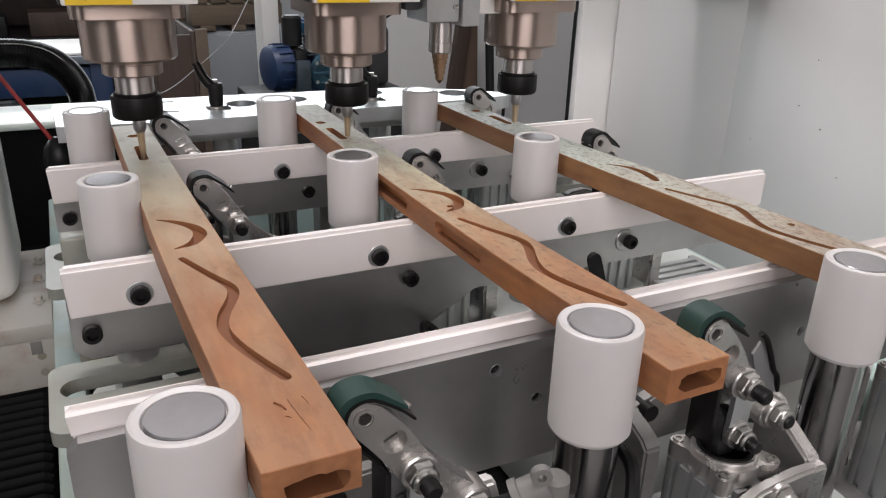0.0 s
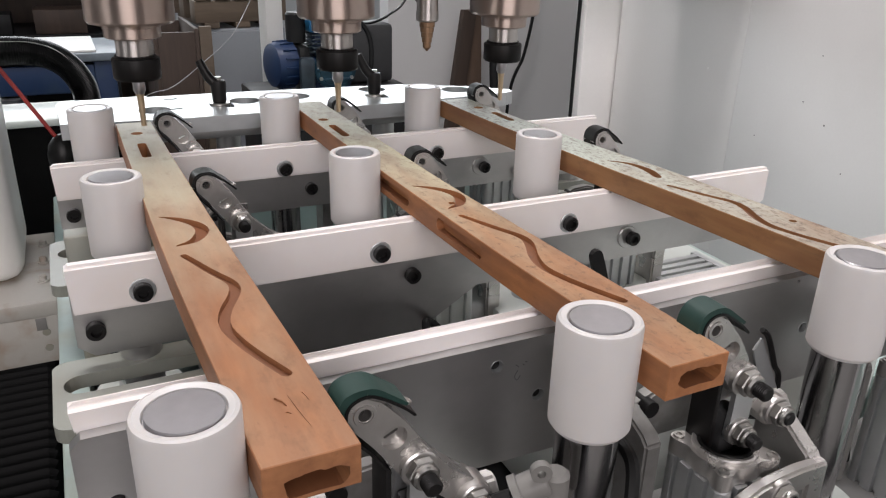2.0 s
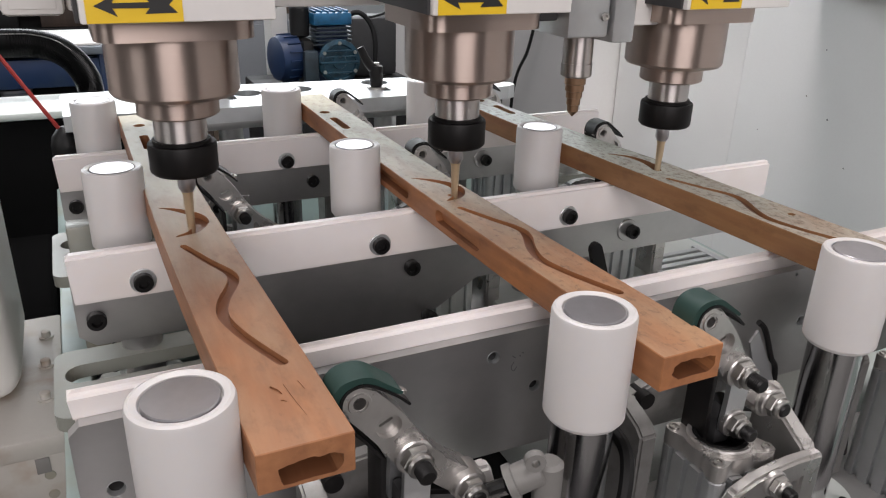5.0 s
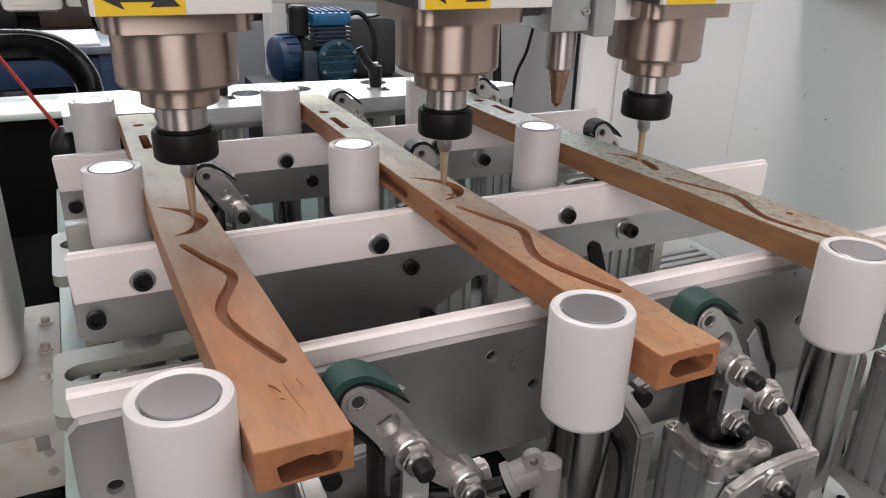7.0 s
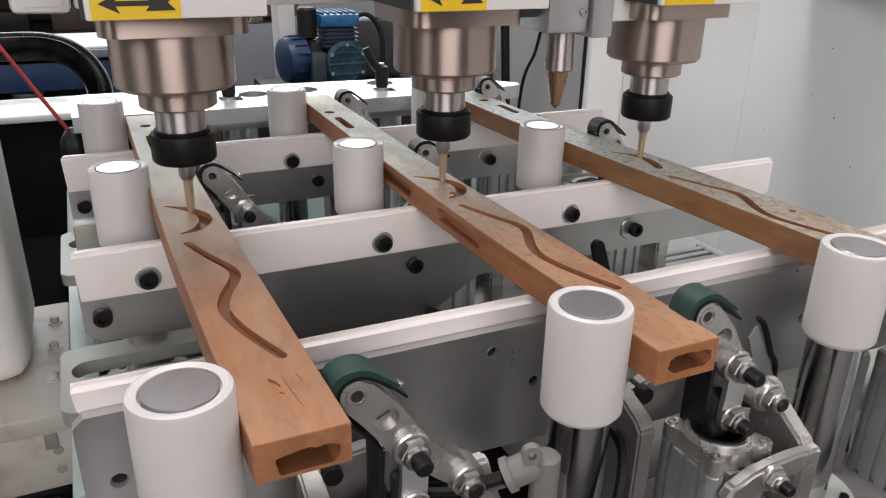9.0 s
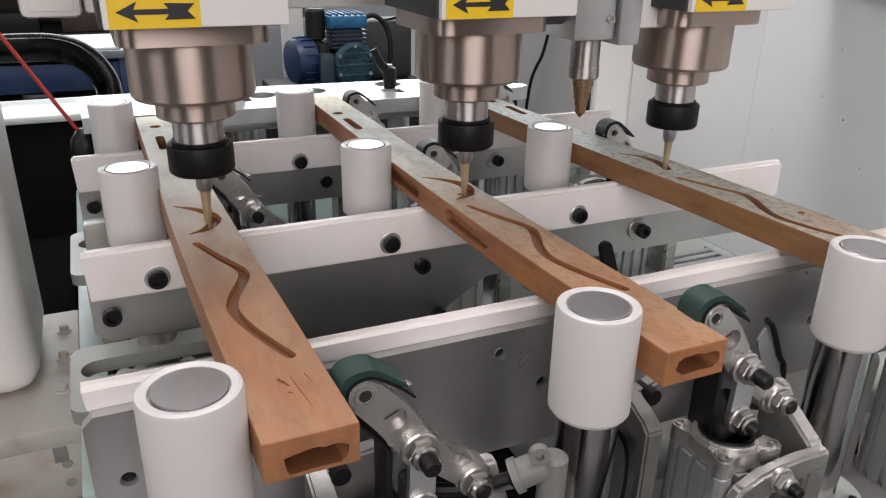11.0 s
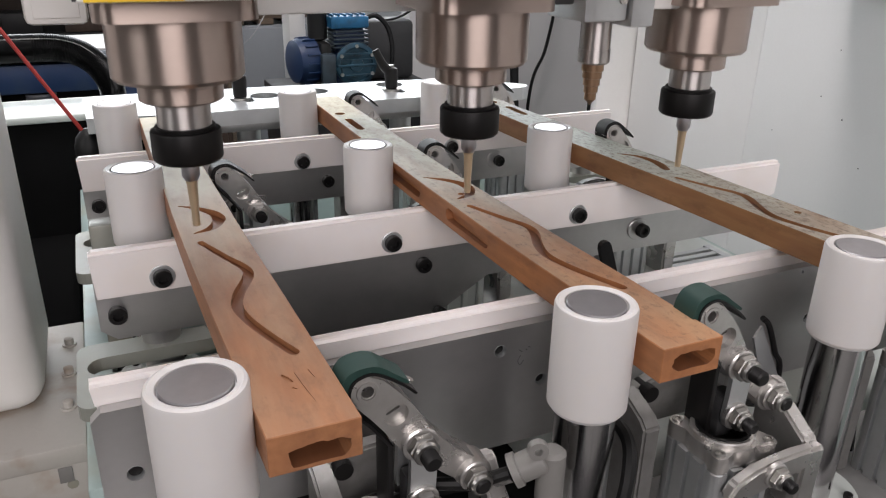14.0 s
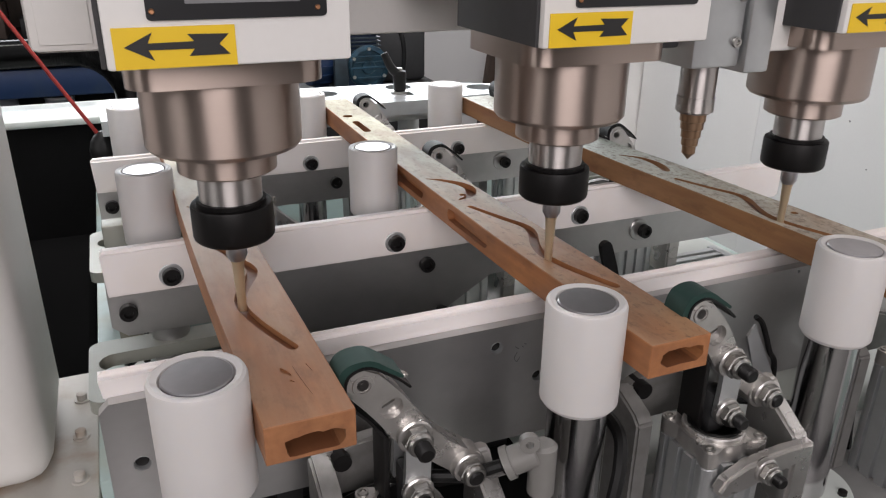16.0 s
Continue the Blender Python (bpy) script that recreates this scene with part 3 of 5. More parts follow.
# ---- things behind the machine ----
def pump():
    t = thing("blue_compressor", "blue piston compressor with motor on a dark stand", "compressor", at=(0.612, 1.5, 0))
    part("stand", boxes((-0.20, 0.24, -0.10, 0.16, 0.0, 0.80), bevel=0.006), "dark_metal", t, "dark steel stand")
    # square finned cylinder under a bright head
    core = part("cylinder", boxes((-0.040, 0.044, -0.040, 0.040, 0.895, 0.957), bevel=0.008), "blue_paint", t)
    for k in range(5):
        z = 0.906 + k * 0.0105
        part("fin", boxes((-0.048, 0.052, -0.048, 0.048, z, z + 0.0045), bevel=0.0015), "fin_grey", core)
    hd = part("cylinder_head", boxes((-0.054, 0.052, -0.052, 0.052, 0.9575, 0.990), bevel=0.006), "blue_bright", t, "bright blue cylinder head")
    for k in range(6):
        part("head_rib", boxes((-0.050 + k * 0.0175, -0.045 + k * 0.0175, -0.050, 0.050, 0.9905, 0.996), bevel=0.0012), "blue_bright", hd)
    case = boxes((-0.055, 0.062, -0.055, 0.06, 0.80, 0.894), bevel=0.02)
    cc = part("crankcase", case, "blue_paint", t)
    m = along((0.008, -0.056, 0.866), (0.008, -1, 0.866))
    part("crank_cover", turned([(0.056, 0), (0.058, 0.004), (0.058, 0.012), (0.052, 0.016), (0.046, 0.017), (0.043, 0.013), (0.020, 0.013), (0.018, 0.017)], m, 36), "pump_cover", cc)
    part("cover_bar", boxes((-0.045, 0.060, -0.076, -0.070, 0.861, 0.868), bevel=0.002), "pump_cover", cc)
    for z0, z1, xa, xb in ((0.892, 0.897, -0.030, 0.046), (0.878, 0.881, -0.040, 0.055), (0.836, 0.840, -0.034, 0.050)):
        part("cover_rib", boxes((xa, xb, -0.0755, -0.069, z0, z1), bevel=0.001), "pump_cover", cc)
    for k in range(6):
        a = 2 * math.pi * (k + 0.5) / 6
        p = Vector((0.008 + 0.049 * math.cos(a), -0.072, 0.866 + 0.049 * math.sin(a)))
        part("cover_bolt", turned([(0.005, 0), (0.005, 0.006)], along(p, p + Vector((0, -1, 0))), 6), "zinc", cc)
    part("drain_plug", turned([(0.006, 0), (0.006, 0.03)], along((0.008, -0.06, 0.805), (0.008, -0.06, 0.90)), 10), "copper", cc)
    # motor end with its dark coupling
    m = along((-0.090, 0.0, 0.872), (-0.30, -0.04, 0.872))
    mb = part("motor_body", turned([(0.050, 0), (0.060, 0.006), (0.060, 0.045), (0.056, 0.060), (0.040, 0.066)], m, 32), "blue_paint", t)
    for k in range(16):
        f = boxes((0.058, 0.064, -0.002, 0.002, 0.008, 0.044))
        f.transform(m @ Matrix.Rotation(2 * math.pi * k / 16, 4, "Z"))
        part("fin", f, "blue_paint", mb, smooth=False)
    part("coupling", boxes((-0.088, -0.056, -0.062, 0.05, 0.802, 0.925), bevel=0.012), "black_rubber", t)
    part("junction_box", boxes((-0.092, -0.052, -0.086, -0.063, 0.815, 0.900), bevel=0.008), "fin_grey", t, "grey junction box")
    part("air_filter", turned([(0.02, 0.926), (0.026, 0.93), (0.026, 1.0), (0.022, 1.006)], Matrix.Translation((-0.078, 0.0, 0)), 24), "dark_metal", t)
    part("pipe", tube(bmesh.new(), [(0.05, 0.0, 0.975), (0.085, -0.01, 0.985), (0.115, -0.02, 0.955), (0.125, -0.03, 0.90), (0.118, -0.03, 0.80)], 0.007, 12), "dark_metal", t)
    part("belt_guard", boxes((0.075, 0.22, 0.04, 0.15, 0.80, 0.965), bevel=0.014), "grey_side", t, "dark grey belt guard")


pump()

pole = thing("support_pole", "white painted square steel pole", "pole")
part("shaft", boxes((0.495, 0.543, 1.66, 1.75, 0.012, 3.6), bevel=0.004), "white_paint", pole)
part("foot_plate", boxes((0.45, 0.59, 1.662, 1.80, 0, 0.012), bevel=0.002), "white_paint", pole)

cab = thing("cabinet", "pale blue-grey sheet metal cabinet", "cabinet", at=(0.512, 2.06, 0))
part("body", boxes((-0.112, 0.14, 0.0, 0.42, 0.0, 0.90), bevel=0.006), "cabinet", cab)
part("door", boxes((-0.106, 0.132, -0.018, -0.002, 0.03, 0.892), bevel=0.003), "cabinet", cab)
part("door_handle", boxes((0.10, 0.115, -0.035, -0.018, 0.55, 0.68), bevel=0.003), "dark_metal", cab)


def pallet(at, w, d, turn=0):
    t = thing("pallet", "weathered grey-brown wooden pallet on the cabinet", "pallet", "stacked pallets", at=at)
    t.rotation_euler = (0, 0, radians(turn))
    for y in (-d / 2 + 0.04, 0, d / 2 - 0.04):
        part("block", boxes((-w / 2, w / 2, y - 0.035, y + 0.035, 0.018, 0.085), bevel=0.003), "pallet", t)
    for k in range(5):
        x = -w / 2 + (k + 0.5) * w / 5
        part("slat", boxes((x - w * 0.08, x + w * 0.08, -d / 2, d / 2, 0.086, 0.104), bevel=0.002), "pallet", t)
    for k in range(3):
        x = -w / 2 + (k + 0.5) * w / 3
        part("slat", boxes((x - w * 0.08, x + w * 0.08, -d / 2, d / 2, 0, 0.018), bevel=0.002), "pallet", t)
    return t


pallet((0.50, 2.26, 0.902), 0.30, 0.40, 4)
crate = thing("wooden_crate", "tall dark brown plywood crate with a paler corner board", "crate", at=(0.27, 2.0, 0))
for k, (x0, x1, y0, y1, z0, z1) in enumerate(((-0.05, 0.055, -0.16, -0.148, 0.0, 0.92), (-0.05, 0.055, 0.148, 0.16, 0.0, 0.92), (-0.062, -0.05, -0.16, 0.16, 0, 0.92), (0.055, 0.067, -0.16, 0.16, 0, 0.93), (-0.05, 0.055, -0.148, 0.148, 0, 0.02), (0.068, 0.104, -0.16, -0.145, 0, 0.935))):
    part("board", boxes((x0, x1, y0, y1, z0, z1), bevel=0.002), "pallet" if k == 5 else "plank", crate)

# work bench with a pale top, blue frame
def bench():
    t = thing("work_bench", "blue steel work bench with a worn grey top", "bench", at=(-0.28, 2.05, 0))
    part("top", boxes((-0.9, 0.42, 0.0, 0.36, 0.815, 0.840), bevel=0.004), "bench_top", t, "blue-grey worn bench top")
    for x in (-0.86, 0.36):
        for y in (0.04, 0.32):
            part("leg", boxes((x - 0.03, x + 0.03, y - 0.03, y + 0.03, 0, 0.815), bevel=0.004), "blue_paint", t)
    part("rail", boxes((-0.83, 0.33, 0.012, 0.05, 0.72, 0.805), bevel=0.004), "blue_paint", t)
    part("rail", boxes((-0.83, 0.33, 0.012, 0.05, 0.54, 0.61), bevel=0.004), "blue_paint", t)
    part("shelf", boxes((-0.83, 0.33, 0.06, 0.30, 0.62, 0.635), bevel=0.002), "blue_paint", t)
    part("back_board", boxes((-0.83, 0.33, 0.305, 0.325, 0.2, 0.81), bevel=0.002), "dark_metal", t)
    return t


bench()
sheet = part("metal_sheet", boxes((-0.30, 0.062, 2.07, 2.40, 0.8405, 0.848), bevel=0.002), "white_paint", None)
tagged(sheet, "white painted metal sheet lying on the bench", "sheet")
cable("thin_wire", "thin pale wire hanging in a loose curve", [(0.490, 1.65, 1.09), (0.380, 1.5, 0.969), (0.338, 1.5, 0.924), (0.284, 1.5, 0.882), (0.238, 1.5, 0.847), (0.20, 1.5, 0.825), (0.12, 1.5, 0.79), (0.02, 1.5, 0.6), (-0.02, 1.5, 0.003)], 0.0011, "mark")
cable("power_cable", "black cable rising from the compressor to the ceiling", [(0.735, 1.56, 0.964), (0.762, 1.52, 0.972), (0.805, 1.5, 0.996), (0.859, 1.5, 1.047), (0.95, 1.5, 1.25), (1.0, 1.5, 3.59)], 0.0035, "black_rubber")
for k, (x, r, h) in enumerate(((-0.52, 0.05, 0.07), (-0.36, 0.04, 0.09), (-0.20, 0.045, 0.06))):
    can = thing("paint_can", "dusty grey metal can on the bench shelf", "can", "cans on the shelf", at=(x, 2.2, 0.636))
    part("body", turned([(r, 0), (r, h), (r * 0.96, h)], seg=24), "cabinet", can)
    part("rim", turned([(r * 1.03, h - 0.006), (r * 1.03, h + 0.002)], seg=24), "alu", can)
box_ob = part("cardboard_box", boxes((-0.78, -0.60, 2.15, 2.4, 0.841, 0.97), bevel=0.004), "pallet", None)
tagged(box_ob, "brown cardboard box on the bench", "box")
for k, (y, z) in enumerate(((2.7, 0.0),)):
    shelf = thing("storage_rack", "dark crowded steel storage rack", "rack", at=(-0.5, 3.0, 0))
    for x in (-0.9, 0.0, 0.9):
        part("upright", boxes((x - 0.025, x + 0.025, 0, 0.05, 0, 1.34), bevel=0.003), "cabinet", shelf)
    for zz in (0.35, 0.75, 1.05):
        part("shelf_board", boxes((-0.9, 0.9, 0.05, 0.5, zz, zz + 0.025), bevel=0.002), "dark_metal", shelf)
    part("back_panel", boxes((-0.9, 0.9, 0.5, 0.52, 0.1, 1.34)), "plank", shelf)
rng = random.Random(5)
for zz in (0.375, 0.775, 1.075):
    x = -1.36
    while x < 0.3:
        w, h, d = rng.uniform(0.08, 0.2), rng.uniform(0.08, 0.22), rng.uniform(0.15, 0.3)
        b = part("stored_box", boxes((x, x + w, 3.06, 3.06 + d, zz + 0.001, zz + h), bevel=0.004), rng.choice(("pallet", "dark_metal", "plank", "plank", "blue_paint", "plank")), None)
        tagged(b, "dusty box stored on the rack", "box", "boxes on the rack")
        x += w + rng.uniform(0.02, 0.12)


# ---- machine bed ----
bed = thing("machine_bed", "mint painted machine bed with dark open middle", "machine bed", kind="structure")
part("side_rail", boxes((-0.0785, -0.052, -0.025, 0.78, 0.0, 0.80), bevel=0.003), "mint_paint", bed)
part("side_rail", boxes((-0.066, -0.0525, -0.42, -0.026, 0.0, 0.80), bevel=0.003), "steel", bed)
# inner wall, floor and middle rail toned dark for shade inside the bed
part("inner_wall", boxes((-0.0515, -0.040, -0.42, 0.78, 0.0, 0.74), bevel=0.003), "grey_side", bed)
part("side_rail", boxes((0.70, 0.78, -0.62, 0.78, 0.0, 0.79), bevel=0.003), "mint_paint", bed)
part("end_rail", boxes((-0.045, 0.70, 0.70, 0.78, 0.0, 0.79), bevel=0.003), "mint_paint", bed)
part("bed_floor", boxes((-0.045, 0.70, -0.62, 0.70, 0.60, 0.64)), "dark_metal", bed, "bed floor coloured dark for shade")
part("cross_rail", boxes((-0.039, 0.70, -0.34, -0.18, 0.64, 0.795), bevel=0.003), "mid_grey", bed)
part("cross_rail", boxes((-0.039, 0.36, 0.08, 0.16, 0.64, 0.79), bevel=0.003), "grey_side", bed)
part("bed_tray", boxes((0.362, 0.70, -0.13, 0.30, 0.645, 0.83), bevel=0.003), "tray_paint", bed, "pale grey-green painted tray")
part("cross_rail", boxes((-0.045, 0.70, 0.34, 0.44, 0.64, 0.79), bevel=0.003), "mint_paint", bed)

guard = thing("slideway_bellows", "black pleated slideway bellows beside the bed", "bellows", kind="structure")
bm = bmesh.new()
v = [bm.verts.new(p) for p in ((-0.32, 0, 0.672), (-0.105, 0, 0.672), (-0.105, 0.009, 0.694), (-0.32, 0.009, 0.694), (-0.105, 0.018, 0.672), (-0.32, 0.018, 0.672),
                               (-0.105, 0, 0.55), (-0.105, 0.018, 0.55), (-0.096, 0.009, 0.688), (-0.096, 0.009, 0.55))]
for q in ((0, 1, 2, 3), (3, 2, 4, 5), (1, 6, 9, 8), (8, 9, 7, 4), (1, 8, 2), (2, 8, 4)):
    bm.faces.new([v[i] for i in q])
pleat = part("pleat", bm, "bellows", guard, smooth=False)
pleat.location.y = -0.95
for k in range(1, 110):
    again = new("pleat", pleat.data)
    again.parent = guard
    again.location.y = -0.95 + k * 0.018
part("tray", boxes((-0.33, -0.105, -0.96, 1.04, 0.52, 0.545)), "dark_metal", guard)
part("support", boxes((-0.30, -0.12, -0.9, 1.0, 0.0, 0.52)), "mint_paint", guard)

# far white table beyond the bed
ft = thing("side_table", "white painted steel table beyond the bed", "table", kind="structure")
part("top", boxes((-1.2, 0.10, 0.82, 0.965, 0.905, 0.917), bevel=0.003), "tray_paint", ft)
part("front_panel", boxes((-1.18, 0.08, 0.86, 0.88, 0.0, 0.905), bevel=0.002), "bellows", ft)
part("end_panel", boxes((0.06, 0.08, 0.88, 0.96, 0.0, 0.905), bevel=0.002), "white_paint", ft)

hose = thing("corrugated_hose", "thick black corrugated cable hose", "hose")
pts = [(-0.52, 0.92, 0.981), (-0.30, 0.92, 1.007), (-0.124, 0.92, 1.013), (-0.062, 0.92, 1.007), (-0.026, 0.92, 0.985), (-0.006, 0.92, 0.950), (-0.002, 0.92, 0.917)]
bm = tube(bmesh.new(), pts, lambda i: 0.0242 - 0.000012 * i + 0.0008 * (i % 2), 18, 40)
part("hose_body", bm, "hose", hose)
part("seal_strip", tube(bmesh.new(), [(x, y - 0.018, z + 0.0175) for x, y, z in pts], lambda i: 0.0011 if i % 2 else 0.0004, 6, 40), "zinc", hose, "pale beaded ridge line")
part("socket", turned([(0.027, 0.9172), (0.027, 0.920), (0.024, 0.922)], Matrix.Translation((-0.002, 0.92, 0)), 28), "hose", hose)

cable("red_cable", "taut red cable running down to a black socket", [(-0.176, 0.58, 1.17), (-0.107, 0.565, 1.046), (-0.054, 0.56, 0.950)], 0.0028, "red_cable", 6)
soc = thing("rubber_socket", "black rubber boot on the bed edge", "boot")
part("boot", turned([(0.012, 0.899), (0.0175, 0.905), (0.0205, 0.916), (0.0205, 0.928), (0.0175, 0.940), (0.011, 0.949), (0.005, 0.953)], Matrix.Translation((-0.047, 0.56, 0)), 28), "black_rubber", soc)
part("post", turned([(0.010, 0.735), (0.010, 0.90)], Matrix.Translation((-0.047, 0.56, 0)), 18), "black_steel", soc)


# ---- clamping fixture ----
def socket_bolt(parent, at, r=0.0075, h=0.008, washer=True):
    """Black cap screw whose head looks towards -y, with a washer."""
    x, y, z = at
    m = along((x, y, z), (x, y - 1, z))
    if washer:
        w = part("washer", turned([(r * 1.36, -0.0005), (r * 1.36, 0.0012), (r * 1.28, 0.0016)], m, 26), "alu", parent)
    bm = lathe(bmesh.new(), [(r, 0.001), (r, h - 0.0008), (r * 0.9, h), (r * 0.55, h), (r * 0.5, h - 0.004)], m, 26, cap=True)
    part("cap_screw", bm, "black_steel", parent)


def support(y_white, plastic_top, spec):
    x0, x1, z_low, steel_outline, white_in_front, holes, bolts = spec
    t = thing("support_bar", "white plastic support bar on a grey steel plate", "support bar", "support bars across the bed")
    t.location = (0, 0, 0)
    out = [(x0 + 0.002, z_low), (x1, z_low), (x1, plastic_top), (x0 + 0.003, plastic_top), (x0, plastic_top - 0.003)]
    bm = prism(bmesh.new(), out, -y_white - 0.012, -y_white, UPRIGHT)
    bmesh.ops.bevel(bm, geom=[e for e in bm.edges if e.calc_length() > 0.2], offset=0.0058 if not white_in_front else 0.003, segments=5, affect="EDGES")
    part("plastic_strip", bm, "plate_plastic", t, "white plastic strip")
    ys = y_white + 0.0125 if white_in_front else y_white - 0.0085
    body = prism(bmesh.new(), steel_outline, -ys - 0.008, -ys, UPRIGHT)
    cut = [bore((x, ys - 0.02, z), (x, ys + 0.03, z), r, 20) for x, z, r in holes]
    if cut:
        body = carve(body, cut)
    part("steel_plate", body, "steel", t, "ground steel plate", smooth=False)
    for x, z, r in holes:
        # pale metal ring added for the glint at the hole's edge
        part("thread_ring", lathe(bmesh.new(), [(r * 1.12, -0.0004), (r * 1.06, 0.0004), (r * 0.86, -0.0022), (r * 0.84, -0.004)], along((x, ys, z), (x, ys - 1, z)), 18, cap=False), "alu", t)
        # black plug set in the bore to stand for its shade
        part("threaded_hole", turned([(r * 0.98, 0.0), (r * 0.98, 0.004)], along((x, ys + 0.0075, z), (x, ys, z)), 18), "black_steel", t)
    for x, z, on_white in bolts:
        if not on_white and x > 0.4:
            part("screw_boss", turned([(0.0125, -0.0002), (0.0125, 0.0014), (0.0118, 0.0020)], along((x - 0.004, ys, z + 0.001), (x - 0.004, ys - 1, z + 0.001)), 28), "steel", t)
        socket_bolt(t, (x, y_white if on_white else ys - (0.0018 if x > 0.4 else 0.0), z), washer=on_white)
    return t


near = (-0.054, 0.74, 0.956, [(-0.05, 0.868), (0.75, 0.855), (0.75, 0.962), (-0.050, 0.962), (-0.056, 0.956), (-0.056, 0.874)], False,
         [(0.206, 0.945, 0.0045), (0.241, 0.914, 0.0045), (0.508, 0.911, 0.0045), (-0.037, 0.916, 0.005), (0.49, 0.958, 0.0012)], [])
mid = (-0.052, 0.675, 0.935, [(-0.040, 0.892), (0.03, 0.892), (0.06, 0.83), (0.18, 0.82), (0.24, 0.85), (0.31, 0.892), (0.67, 0.892), (0.67, 0.955), (-0.052, 0.955), (-0.052, 0.902)], True,
       [], [(0.001, 0.949, True), (0.202, 0.949, True), (0.404, 0.949, True), (0.605, 0.949, True), (-0.037, 0.916, False), (0.238, 0.916, False), (0.496, 0.915, False)])
far = (-0.059, 0.645, 0.937, [(-0.046, 0.892), (0.64, 0.892), (0.64, 0.955), (-0.058, 0.955), (-0.058, 0.902)], True,
       [], [(-0.01, 0.949, True), (0.191, 0.948, True), (0.392, 0.948, True), (-0.044, 0.917, False), (0.225, 0.916, False), (0.469, 0.918, False)])
support(-0.164, 0.977, near)
support(0.034, 0.977, mid)
support(0.319, 0.977, far)

# slotted foot plates and their pillars under the bars
for y0, y1 in ((-0.034, 0.067), (0.224, 0.352)):
    ym = y1 - 0.040
    for xa, xb, slots in ((-0.074, 0.095, ((-0.066, 0.060),)), (0.555, 0.69, ((0.575, 0.67),)))[:1 if y0 < 0 else 2]:
        t = thing("slotted_plate", "oily grey slotted mounting plate on a pillar", "plate", "slotted mounting plates")
        body = prism(bmesh.new(), rounded(xa, xb, y0, y1, 0.012), 0.868, 0.880)
        part("plate", carve(body, [cutter(rounded(a, b, ym - 0.014, ym + 0.014, 0.0135), 0.85, 0.89) for a, b in slots]), "oily_plate", t, smooth=False)
        xm = -0.005 if xa < 0 else 0.62
        part("pillar", turned([(0.0165, 0.64), (0.0165, 0.8915)], Matrix.Translation((xm, y1 - 0.004, 0)), 28), "steel", t)
        for x in (xa + 0.045, xb - 0.02):
            part("leg", boxes((x - 0.012, x + 0.012, y0 + 0.008, y0 + 0.02, 0.64, 0.867), bevel=0.001), "grey_side", t)

block = tagged(part("riser_block", boxes((-0.0535, -0.030, 0.190, 0.215, 0.8005, 0.943), bevel=0.002), "oily_plate", None), "oil-stained pale riser block on the bed rail", "block")

# ribbed block seen under the middle bar
for x in (0.30,):
    t = thing("ribbed_block", "ribbed pale grey profile block under the bars", "block", "profile blocks", at=(x, 0.10, 0))
    part("body", boxes((-0.035, 0.035, 0.0, 0.05, 0.79, 0.905), bevel=0.002), "tray_paint", t)
    for k in range(4):
        part("rib", boxes((-0.03 + 0.018 * k, -0.024 + 0.018 * k, -0.006, 0.0, 0.79, 0.90), bevel=0.001), "tray_paint", t)


def roller(x, y, top=1.02, r=0.0245, group="white guide rollers"):
    t = thing("guide_roller", "white nylon guide roller on a polished steel rod", "roller", group, at=(x, y, 0))
    prof = [(0.018, top - 0.0035), (0.0188, top - 0.001), (r - 0.0025, top), (r - 0.0008, top - 0.0008), (r, top - 0.0028), (r, top - 0.0675), (r - 0.002, top - 0.0705), (0.0192, top - 0.071)]
    part("sleeve", lathe(bmesh.new(), prof, seg=56), "nylon", t, "white nylon sleeve")
    disc = [(0.0176, top - 0.02), (0.0176, top - 0.0012), (0.0170, top - 0.0006), (0.0004, top - 0.0004)]
    part("end_disc", lathe(bmesh.new(), disc, seg=48), "cut_steel", t, "turned steel end disc")
    part("rod", turned([(0.0190, 0.812), (0.0190, top - 0.068)], seg=48), "chrome", t, "polished chrome rod")
    part("base_flange", turned([(0.040, 0.795), (0.042, 0.797), (0.042, 0.808), (0.040, 0.812), (0.02, 0.812)], seg=40), "tray_paint", t)
    for k in range(4):
        a = math.pi / 4 + k * math.pi / 2
        part("flange_bolt", turned([(0.0035, 0.812), (0.0035, 0.8155), (0.002, 0.816)], Matrix.Translation((0.032 * math.cos(a), 0.032 * math.sin(a), 0)), 10), "black_steel", t)
    return t


first = roller(-0.0025, -0.254)
for x, y in ((0.2215, -0.255), (0.4425, -0.2535), (-0.0075, 0.117), (0.2085, 0.117), (0.4165, 0.117), (-0.011, 0.395), (0.2075, 0.395), (0.4055, 0.395)):
    copy_thing(first, pose(x, y, 0))


